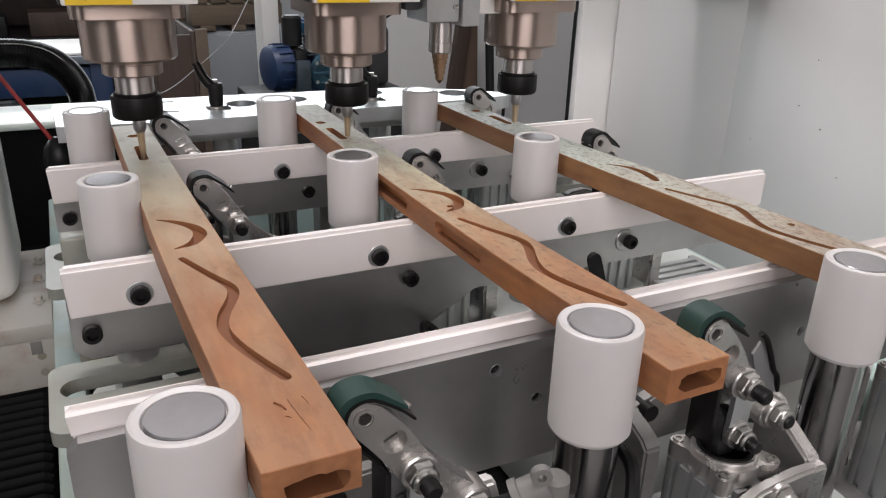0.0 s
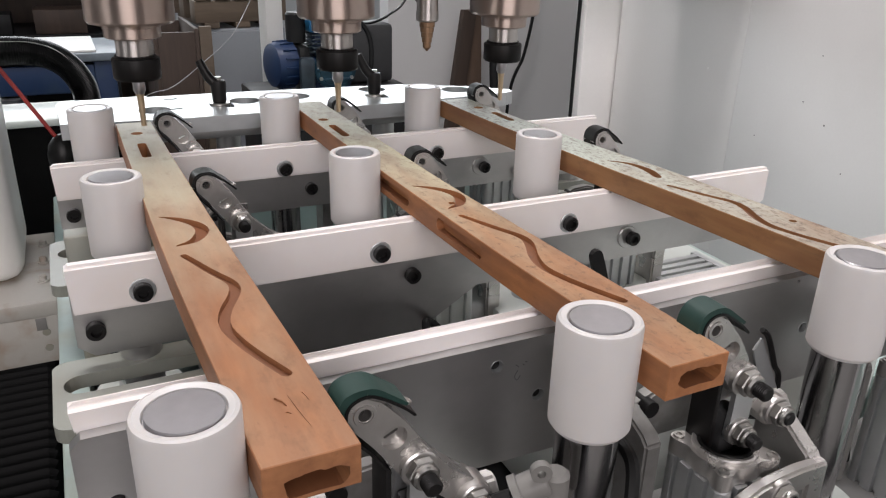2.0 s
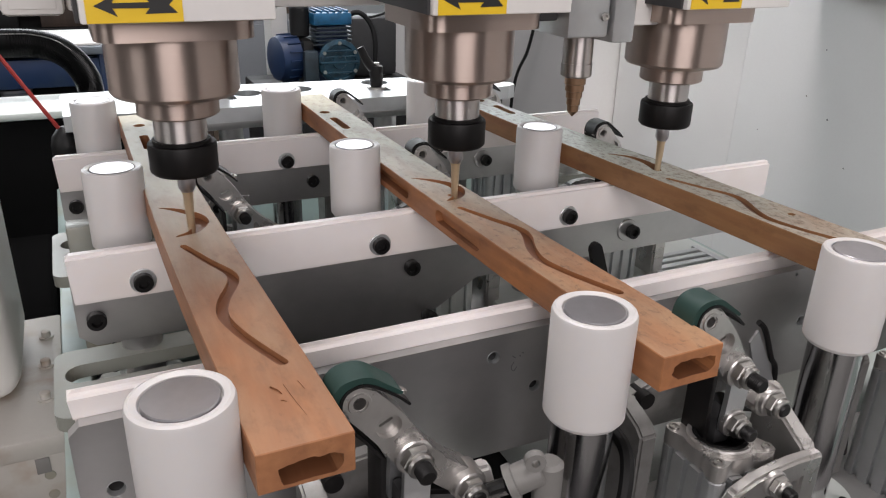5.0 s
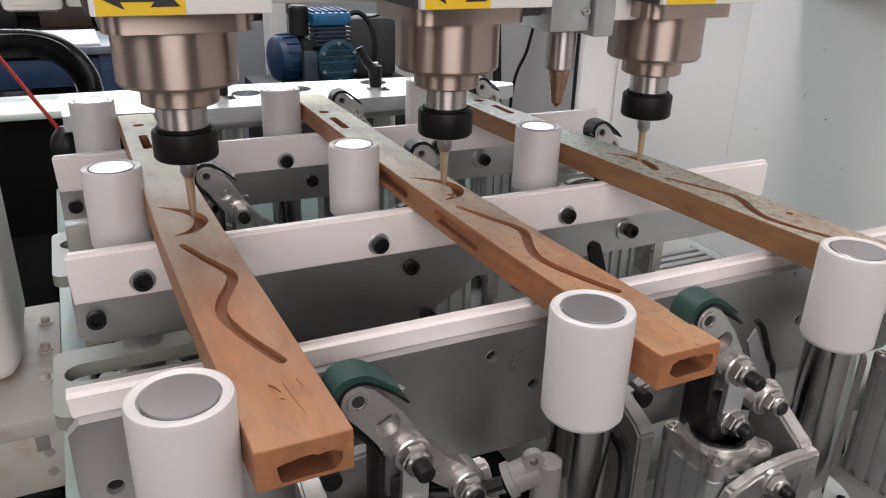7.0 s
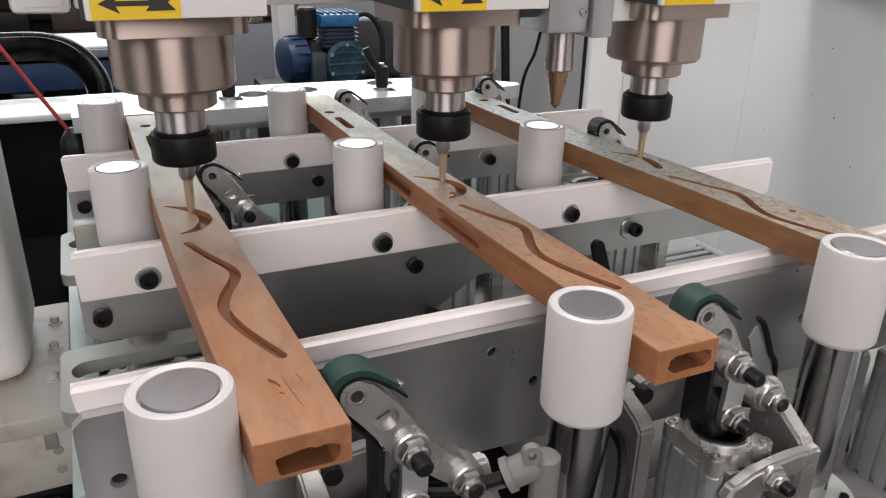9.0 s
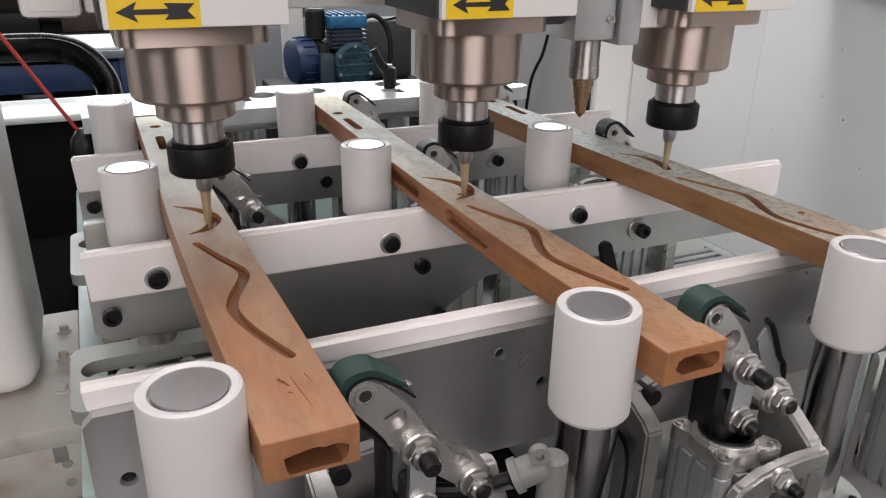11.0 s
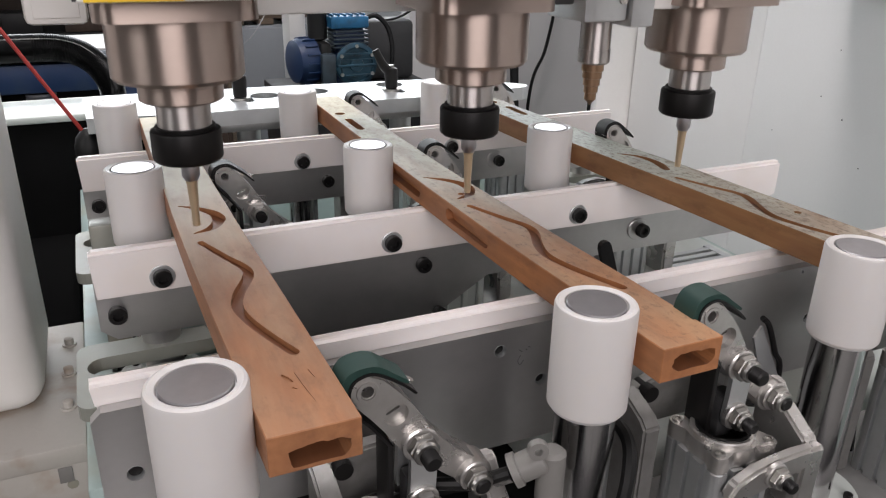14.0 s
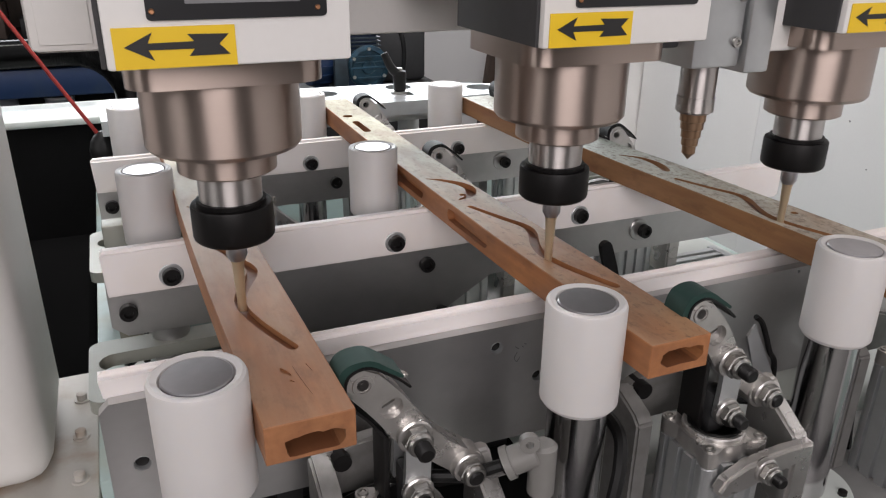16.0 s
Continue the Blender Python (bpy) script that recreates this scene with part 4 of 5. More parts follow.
# ---- clamps ----
def clamp(x, y, z, pad="rubber", words="dark green"):
    """Swing clamp; its pad's hole lies at (x, z), its front face at y."""
    t = thing("swing_clamp", "pneumatic swing clamp with " + words + " rubber strap pad", "clamp", "swing clamps beside the beams", at=(x, y, z))
    lever = prism(bmesh.new(), ribbon([(-0.003, 0.003), (0.0, 0.0), (0.0150, -0.0180), (0.0295, -0.0400), (0.047, -0.0575), (0.0640, -0.0715)], [0.0175, 0.0205, 0.0215, 0.0205, 0.0165, 0.0175]), -0.016, 0.0, UPRIGHT)
    bmesh.ops.bevel(lever, geom=[e for e in lever.edges if abs(e.verts[0].co.y - e.verts[1].co.y) < 1e-6], offset=0.002, segments=2, affect="EDGES")
    lever = carve(lever, [bore((0, -0.01, 0), (0, 0.03, 0), 0.0036), bore((0.0160, -0.01, -0.0185), (0.0160, 0.0045, -0.0185), 0.0074), cutter(ribbon([(0.0125, -0.0200), (0.0190, -0.0168)], [0.0016, 0.0016]), -0.03, 0.01, UPRIGHT)])
    lv = part("lever", lever, "cast", t, "cast aluminium lever with a bore and a shallow pocket")
    part("hole_rim", lathe(bmesh.new(), [(0.0066, -0.0002), (0.0062, 0.0009), (0.0045, 0.0009), (0.0036, -0.002)], along((0, 0, 0), (0, -1, 0)), 28, cap=False), "cast", lv)
    # black disc closes the through bore in place of its shade
    part("pin_hole", turned([(0.0035, 0), (0.0035, 0.004)], along((0, 0.014, 0), (0, 0, 0)), 20), "black_steel", lv)
    strap = prism(bmesh.new(), ribbon([(0.023, 0.0008), (0.015, 0.0062), (0.004, 0.0125), (-0.0085, 0.0105), (-0.0128, 0.0), (-0.0100, -0.0100), (-0.004, -0.0175)],
                                      [0.002, 0.003, 0.0045, 0.0055, 0.005, 0.003, 0.0012]), -0.018, 0.0, UPRIGHT)
    if pad != "rubber":
        strap = prism(bmesh.new(), ribbon([(0.021, 0.0), (0.014, 0.0050), (0.004, 0.0113), (-0.0076, 0.0093), (-0.0115, 0.0), (-0.0078, -0.0110), (0.003, -0.0222)], [0.0015, 0.002, 0.0028, 0.0032, 0.003, 0.0022, 0.0012]), -0.018, 0.0, UPRIGHT)
    part("rubber_strap", strap, pad, t, words + " rubber strap pad")
    lip = prism(bmesh.new(), ribbon([(0.0275, -0.0068), (0.019, 0.0010), (0.004, 0.0103), (-0.0068, 0.0083), (-0.0103, 0.0), (-0.0078, -0.0117), (0.002, -0.0235), (0.0135, -0.040)], [0.0016] * 4), -0.0185, 0.0008, UPRIGHT)
    part("strap_backing", lip, "black_steel", t)
    part("strap_rivet", turned([(0.003, 0), (0.0025, 0.0018)], along((0.0265, 0.009, -0.0046), (0.0425, 0.009, 0.0194)), 12), "zinc", t)

    def pin(px, pz, y0, big=1.0, stud=1.0):
        """Bossed stud with a self-locking nut, its axis towards -y."""
        m = along((px, y0, pz), (px, y0 - 1, pz))
        s = big
        part("boss", turned([(0.0112 * s, -0.001), (0.0112 * s, 0.0028 * s), (0.0100 * s, 0.0036 * s)], m, 30), "cast", t)
        nut = part("hex_nut", lathe(bmesh.new(), [(0.0086 * s, 0.0037 * s), (0.0094 * s, 0.0042 * s), (0.0094 * s, 0.0088 * s), (0.0086 * s, 0.0096 * s)], m, 6), "zinc", t)
        part("nut_collar", turned([(0.0079 * s, 0.0097 * s), (0.0079 * s, 0.0118 * s), (0.0068 * s, 0.0134 * s), (0.0056 * s, 0.0136 * s)], m, 28), "zinc", nut)
        prof = []
        for k in range(max(2, round(7 * stud))):
            prof += [(0.0054 * s, (0.0125 + k * 0.0014) * s), (0.0047 * s, (0.0132 + k * 0.0014) * s)]
        part("stud", turned(prof + [(0.004 * s, prof[-1][1] + 0.0007)], m, 20), "black_steel", t)

    pin(0.0295, -0.0400, -0.001, 0.98)
    pin(0.0640, -0.0715, -0.003, 0.92, 0.35)
    # forked link down into the cylinder's bore
    part("link", prism(bmesh.new(), ribbon([(0.0315, -0.046), (0.0310, -0.062), (0.0300, -0.080)], [0.0165, 0.0160, 0.0165]), 0.0005, 0.0045, UPRIGHT), "alu", t)
    part("link", prism(bmesh.new(), ribbon([(0.0315, -0.046), (0.0310, -0.062), (0.0300, -0.080)], [0.0165, 0.0160, 0.0165]), -0.0215, -0.0165, UPRIGHT), "alu", t)
    # black plate added for the link's left side, which lies in shade
    part("guard_plate", boxes((0.0105, 0.0142, -0.001, 0.020, -0.092, -0.038), bevel=0.0008), "black_steel", t)
    part("piston_eye", boxes((0.0225, 0.0375, 0.0005, 0.0150, -0.100, -0.066), bevel=0.003), "grey_side", t)
    pin(0.0300, -0.0775, -0.0045, 0.88, 0.8)
    ax, ay, w = 0.023, -0.0035, 0.0258
    # bracket on the pivot's side: side wall, shoulder and front arm
    def soft(bm, offset):
        bmesh.ops.recalc_face_normals(bm, faces=bm.faces)
        bmesh.ops.bevel(bm, geom=[e for e in bm.edges if e.calc_face_angle(0) > 0.5], offset=offset, segments=2, affect="EDGES")
        return bm
    sideways = Matrix(((0, 0, 1, 0), (1, 0, 0, 0), (0, 1, 0, 0), (0, 0, 0, 1)))  # outline x, y to y, z; thickness along x
    wall = prism(bmesh.new(), [(0.014, -0.203), (0.014, -0.072), (0.010, -0.0655), (0.002, -0.0665), (-0.006, -0.076), (-0.024, -0.0875), (-0.031, -0.0915), (-0.034, -0.098), (-0.034, -0.203)], 0.0685, 0.0815, sideways)
    wl = part("bracket", soft(wall, 0.002), "cast", t, "cast bracket with shoulder and arm")
    part("pivot_boss", turned([(0.0108, -0.0125), (0.0115, -0.0115), (0.0115, 0.0018), (0.0105, 0.0028)], along((0.0645, 0.0, -0.073), (0.0645, -1, -0.073)), 30), "cast", wl)
    arm = prism(bmesh.new(), [(0.0800, -0.0930), (0.0800, -0.203), (0.0630, -0.203), (0.0620, -0.1085), (0.044, -0.1120), (0.024, -0.1165), (0.006, -0.1180), (0.000, -0.1130), (0.006, -0.1030), (0.022, -0.0960), (0.040, -0.0930), (0.056, -0.0920)], 0.0305, 0.0400, UPRIGHT)
    part("bracket_arm", soft(arm, 0.0022), "cast", wl)
    part("pivot_pin", turned([(0.006, 0), (0.006, 0.024)], along((0.0645, -0.012, -0.073), (0.0645, 0.036, -0.073)), 18), "zinc", t)
    pin(0.0365, -0.1025, -0.0395, 0.80, 0.8)
    # bracket on the far side, turned the other way
    wall = prism(bmesh.new(), [(0.018, -0.203), (0.018, -0.092), (0.024, -0.086), (0.040, -0.079), (0.050, -0.076), (0.054, -0.082), (0.054, -0.203)], -0.0235, -0.0095, sideways)
    wl = part("bracket", soft(wall, 0.0018), "cast_shaded", t, "cast bracket with back arm, toned down for shade")
    arm = prism(bmesh.new(), [(-0.020, -0.0800), (-0.020, -0.110), (0.050, -0.110), (0.056, -0.090), (0.048, -0.078), (0.020, -0.070), (0.002, -0.0715)], -0.0560, -0.0440, UPRIGHT)
    part("bracket_arm", soft(arm, 0.002), "cast_shaded", wl)
    part("side_pin", turned([(0.0062, 0), (0.0062, 0.016)], along((-0.004, 0.038, -0.080), (-0.004, 0.06, -0.080)), 18), "black_steel", t)
    # grooved square cylinder under its lugged head
    body = prism(bmesh.new(), rounded(ax - w, ax + w, ay - w, ay + w, 0.006), -0.205, -0.1010)
    bmesh.ops.bevel(body, geom=[e for e in body.edges if abs(e.verts[0].co.z - e.verts[1].co.z) < 1e-6], offset=0.001, segments=1, affect="EDGES")
    grooves = [cutter(rounded(ax + a - 0.0026, ax + a + 0.0026, ay - w - 0.004, ay - w + 0.004, 0.001), -0.21, -0.0900) for a in (-0.014, 0.0, 0.014)]
    grooves += [cutter(rounded(ax - w - 0.004, ax - w + 0.004, ay + a - 0.0026, ay + a + 0.0026, 0.001), -0.21, -0.0900) for a in (-0.014, 0.0, 0.014)]
    part("cylinder_body", carve(body, grooves), "alu", t, "grooved aluminium air cylinder", smooth=False)
    # waisted head: four round lugs joined by arcs that swing in towards the bore
    ring = []
    for k in range(72):
        a = 2 * math.pi * k / 72
        lug = max(0.0, math.cos(4 * (a - math.pi / 4))) ** 1.6
        rr = 0.0238 + 0.0105 * lug
        ring.append((ax + rr * math.cos(a), ay + rr * math.sin(a)))
    cap = carve(prism(bmesh.new(), ring, -0.1005, -0.0885), [bore((ax, ay, -0.1100), (ax, ay, -0.0800), 0.0172, 32)])
    hd = part("cylinder_head", cap, "cast", t, "waisted cast head with four lugs")
    part("head_collar", lathe(bmesh.new(), [(0.0212, -0.0890), (0.0212, -0.0862), (0.0204, -0.0852), (0.0184, -0.0852), (0.0172, -0.0880)], Matrix.Translation((ax, ay, 0)), 36, cap=False), "cast", hd)
    part("bore_seal", lathe(bmesh.new(), [(0.0182, -0.0872), (0.0178, -0.0845), (0.0158, -0.0845), (0.0150, -0.0980)], Matrix.Translation((ax, ay, 0)), 32, cap=False), "black_rubber", t)
    part("piston", turned([(0.0171, -0.1010), (0.0171, -0.0975)], Matrix.Translation((ax, ay, 0)), 28), "black_steel", t)
    for dx, dy in ((-0.0205, -0.0205), (0.0205, -0.0205), (-0.0205, 0.0205), (0.0205, 0.0205)):
        part("head_screw", turned([(0.0036, -0.0885), (0.0036, -0.0868), (0.0020, -0.0868), (0.0020, -0.0880)], Matrix.Translation((ax + dx, ay + dy, 0)), 14), "zinc", t)
    # foot under the cylinder
    part("mount", boxes((ax - 0.046, ax + 0.066, ay - 0.036, ay + 0.058, -0.21, -0.2055), bevel=0.001), "steel", t)
    return t


c0 = clamp(0.083, -0.25, 0.990)
for x, y, z in ((0.302, -0.265, 0.999), (0.525, -0.255, 0.998)):
    copy_thing(c0, pose(x, y, z))
c1 = clamp(0.076, 0.165, 0.987, "pad_black", "black")
for x, y, z in ((0.290, 0.14, 0.995), (0.503, 0.12, 1.004), (0.068, 0.37, 1.001), (0.289, 0.397, 0.998), (0.487, 0.378, 1.007)):
    copy_thing(c1, pose(x, y, z))


def fitting(x, y, z, turn):
    """Push-in air fitting with its hose."""
    t = thing("air_fitting", "grey plastic push-in air fitting with black hose", "fitting", "air fittings", at=(x, y, z))
    t.rotation_euler = (0, 0, radians(turn))
    part("elbow", turned([(0.008, 0), (0.009, 0.001), (0.009, 0.016), (0.0105, 0.0165), (0.0105, 0.021), (0.006, 0.0215)], along((0.012, 0, 0.008), (-0.03, 0, -0.012)), 22), "fitting_grey", t)
    part("elbow_body", turned([(0.0085, -0.022), (0.0085, 0.012), (0.006, 0.014)], Matrix.Translation((0.016, 0, 0)), 22), "fitting_grey", t)
    part("screw_eye", lathe(bmesh.new(), [(0.0025, 0), (0.0025, 0.005), (0.006, 0.005), (0.006, 0)], along((0.006, -0.004, 0.019), (0.006, -1, 0.019)), 18, cap=False), "fitting_grey", t)
    part("hose", tube(bmesh.new(), [(-0.008, 0, -0.002), (-0.03, 0.004, -0.012), (-0.07, 0.01, -0.02), (-0.12, 0.02, -0.06), (-0.14, 0.03, -0.14)], 0.0042, 10), "black_rubber", t)
    return t


fitting(0.172, -0.268, 0.925, -20)
cable("air_hose", "curled black air hose between the rods", [(0.252, -0.228, 0.924), (0.250, -0.262, 0.922), (0.242, -0.278, 0.908), (0.232, -0.286, 0.880), (0.229, -0.288, 0.850), (0.232, -0.286, 0.820), (0.236, -0.286, 0.797)], 0.0046, "black_rubber")
cable("air_hose", "black air hose lying behind the clamp", [(0.166, -0.266, 0.921), (0.155, -0.252, 0.908), (0.138, -0.235, 0.897), (0.12, -0.220, 0.88), (0.10, -0.22, 0.799)], 0.0042, "black_rubber")
cable("air_hose", "black air hose behind the clamp", [(0.360, -0.190, 0.880), (0.477, -0.195, 0.843), (0.486, -0.200, 0.842), (0.493, -0.205, 0.852), (0.498, -0.210, 0.866), (0.528, -0.215, 0.870), (0.538, -0.220, 0.797)], 0.004, "black_rubber")
sk = thing("shock_absorber", "black rubber stop in a zinc nut", "stop")
m = along((0.227, -0.222, 0.951), (0.274, -0.250, 0.939))
part("rod", turned([(0.006, 0), (0.006, 0.03)], m, 18), "black_rubber", sk)
part("nut", turned([(0.0085, 0.026), (0.0096, 0.0275), (0.0096, 0.032), (0.008, 0.0345), (0.006, 0.035)], m, 24), "zinc", sk)
part("holder", boxes((0.232, 0.240, -0.232, -0.220, 0.796, 0.943), bevel=0.001), "grey_side", sk)


t = thing("steel_stop", "thin slanted steel stop standing behind the clamp", "stop")
part("blade", prism(bmesh.new(), [(0.388, 0.944), (0.394, 0.953), (0.421, 0.905), (0.424, 0.797), (0.405, 0.797), (0.408, 0.892)], 0.2235, 0.2255, UPRIGHT), "alu", t)
part("edge_strip", tube(bmesh.new(), [(0.396, -0.2225, 0.958), (0.404, -0.2225, 0.950), (0.416, -0.2225, 0.925), (0.426, -0.2225, 0.900), (0.428, -0.2225, 0.797)], 0.0022, 8), "black_steel", t)


# odd parts between the bars
t = thing("stop_lever", "dark steel stop lever between the bars", "lever")
part("arm", prism(bmesh.new(), ribbon([(0.414, 0.926), (0.422, 0.902), (0.440, 0.845)], [0.013, 0.014, 0.014]), 0.0, 0.006, UPRIGHT), "dark_metal", t)
part("foot", boxes((0.424, 0.459, -0.007, 0.0005, 0.832, 0.850), bevel=0.001), "grey_side", t)
part("stand", boxes((0.432, 0.452, -0.008, 0.006, 0.8302, 0.8318), bevel=0.0003), "grey_side", t)
for x, y, z, r in ((0.165, -0.07, 0.855, 25), (0.205, 0.20, 0.84, -15), (0.21, -0.03, 0.86, 50)):
    t = thing("air_valve", "black pneumatic valve with hose stubs", "valve", "air valves in the bed", at=(x, y, z))
    t.rotation_euler = (0, 0, radians(r))
    part("body", boxes((-0.028, 0.028, -0.012, 0.012, -0.018, 0.018), bevel=0.003), "black_rubber", t)
    part("cap", boxes((-0.018, 0.010, -0.010, 0.010, 0.0182, 0.028), bevel=0.003), "zinc", t)
    part("stub", turned([(0.006, 0), (0.006, 0.012), (0.0045, 0.014)], along((0.028, 0, 0.004), (0.06, 0, 0.012)), 16), "zinc", t)
    part("hose", tube(bmesh.new(), [(0.04, 0, 0.007), (0.07, 0.01, 0.012), (0.10, 0.0, -0.02), (0.11, -0.01, -0.08)], 0.004, 10), "black_rubber", t)
    part("stem", turned([(0.006, 0.64 - z), (0.006, -0.018)], seg=14), "dark_metal", t)
t = thing("chip_grate", "shiny slotted chip grate in the bed", "grate", at=(0.618, 0.085, 0.8345))
for k in range(5):
    part("slat", boxes((-0.035, 0.05, -0.03 + k * 0.014, -0.022 + k * 0.014, 0.0, 0.004), bevel=0.0008), "alu", t)
part("frame", boxes((-0.045, -0.0355, -0.034, 0.040, -0.0042, 0.004), bevel=0.001), "alu", t)
part("frame", boxes((0.0505, 0.060, -0.034, 0.040, -0.004, 0.004), bevel=0.001), "alu", t)
for pts in ([(0.221, 0.943), (0.2235, 0.941)], [(0.2265, 0.9425), (0.2275, 0.9415)], [(0.2225, 0.938), (0.2205, 0.934), (0.2225, 0.9305), (0.225, 0.9335)], [(0.2285, 0.944), (0.2298, 0.9435)]):
    m = part("pencil_mark", prism(bmesh.new(), ribbon(pts, [0.0006, 0.0006]), 0.17252, 0.1727, UPRIGHT), "mark_dark", None)
    tagged(m, "faint dark scribble on the steel plate", "mark", "scribbles on the plate", "structure")


# ---- far plate ----
fp = thing("far_plate", "milled aluminium plate with large round holes", "plate")
outline = [(-0.045, 0.475), (0.10, 0.46), (0.40, 0.458), (0.585, 0.474), (0.600, 0.482), (0.602, 0.495), (0.56, 0.535), (0.45, 0.588), (0.22, 0.606), (-0.03, 0.616), (-0.048, 0.60)]
body = prism(bmesh.new(), outline, 0.965, 0.985)
body = carve(body, [bore((x, y, 0.95), (x, y, 1.0), r, 36) for x, y, r in ((0.194, 0.543, 0.021), (0.395, 0.563, 0.021), (0.27, 0.55, 0.021), (0.52, 0.52, 0.023), (0.07, 0.52, 0.021))]
             + [cutter(rounded(x - 0.006, x + 0.006, y - 0.005, y + 0.03, 0.004), 0.95, 1.0) for x, y in ((0.168, 0.512), (0.393, 0.502))]
             + [cutter(rounded(x - 0.010, x + 0.010, y - 0.0035, y + 0.0035, 0.003), 0.95, 1.0) for x, y in ((0.098, 0.585), (0.096, 0.519))])
part("plate", body, "alu", fp, smooth=False)
part("under_lip", boxes((-0.03, 0.55, 0.482, 0.50, 0.950, 0.9645), bevel=0.001), "steel", fp)
for x in (0.165, 0.40, 0.0):
    part("leg", turned([(0.017, 0.79), (0.017, 0.9645)], Matrix.Translation((x, 0.53, 0)), 26), "steel", fp)


def handle(x, y):
    t = thing("clamp_handle", "black ratchet clamping lever standing on the plate", "handle", "ratchet levers", at=(x, y, 0.9852))
    part("washer", turned([(0.014, 0), (0.014, 0.003)], seg=24), "zinc", t)
    part("hub", turned([(0.0085, 0.003), (0.0095, 0.006), (0.0105, 0.028), (0.0095, 0.033), (0.006, 0.034)], seg=24), "black_steel", t)
    part("screw", turned([(0.0045, 0.034), (0.0045, 0.038)], seg=16), "zinc", t)
    bm = tube(bmesh.new(), [(-0.002, 0.0, 0.028), (-0.012, 0.003, 0.038), (-0.022, 0.008, 0.060)], lambda i: 0.0078 - 0.00014 * i, 12)
    part("lever", bm, "black_steel", t)
    return t


h0 = handle(0.157, 0.528)
copy_thing(h0, pose(0.382, 0.519, 0.9852, 0, 0, 6))


# ---- the beams ----
WAVE = [(0.028, -0.031), (0.040, -0.064), (0.0495, -0.088), (0.0485, -0.104), (0.0385, -0.127), (0.0345, -0.146), (0.0375, -0.165), (0.044, -0.186), (0.0535, -0.211)]
HOOK = [(0.0215, 0.056), (0.034, 0.046), (0.0455, 0.030), (0.0480, 0.013), (0.040, -0.004), (0.0265, -0.011)]
BEAMS = (  # offset of the pattern, edge rows (y, left, right), slot, hole, has end pocket
    (0.0, ((0.392, 0.0138, 0.0525), (0.20, 0.0142, 0.0560), (0.0, 0.0150, 0.0605), (-0.14, 0.0180, 0.0650), (-0.283, 0.0228, 0.0692)), (0.0322, 0.236, 0.293), (0.032, 0.338)),
    (0.2205, ((0.437, 0.2325, 0.2735), (0.20, 0.2325, 0.2745), (0.05, 0.2340, 0.2760), (-0.10, 0.2375, 0.2820), (-0.20, 0.2420, 0.2868), (-0.288, 0.2465, 0.2900)), (0.2455, 0.248, 0.304), (0.2450, 0.333)),
    (0.4405, ((0.390, 0.4300, 0.4715), (0.25, 0.4345, 0.4790), (0.10, 0.4445, 0.4920), (0.02, 0.4505, 0.5020), (-0.06, 0.4585, 0.5085), (-0.13, 0.4640, 0.5140), (-0.20, 0.4695, 0.5195), (-0.30, 0.4785, 0.5275)), (0.463, 0.250, 0.300), (0.458, 0.331)),
)


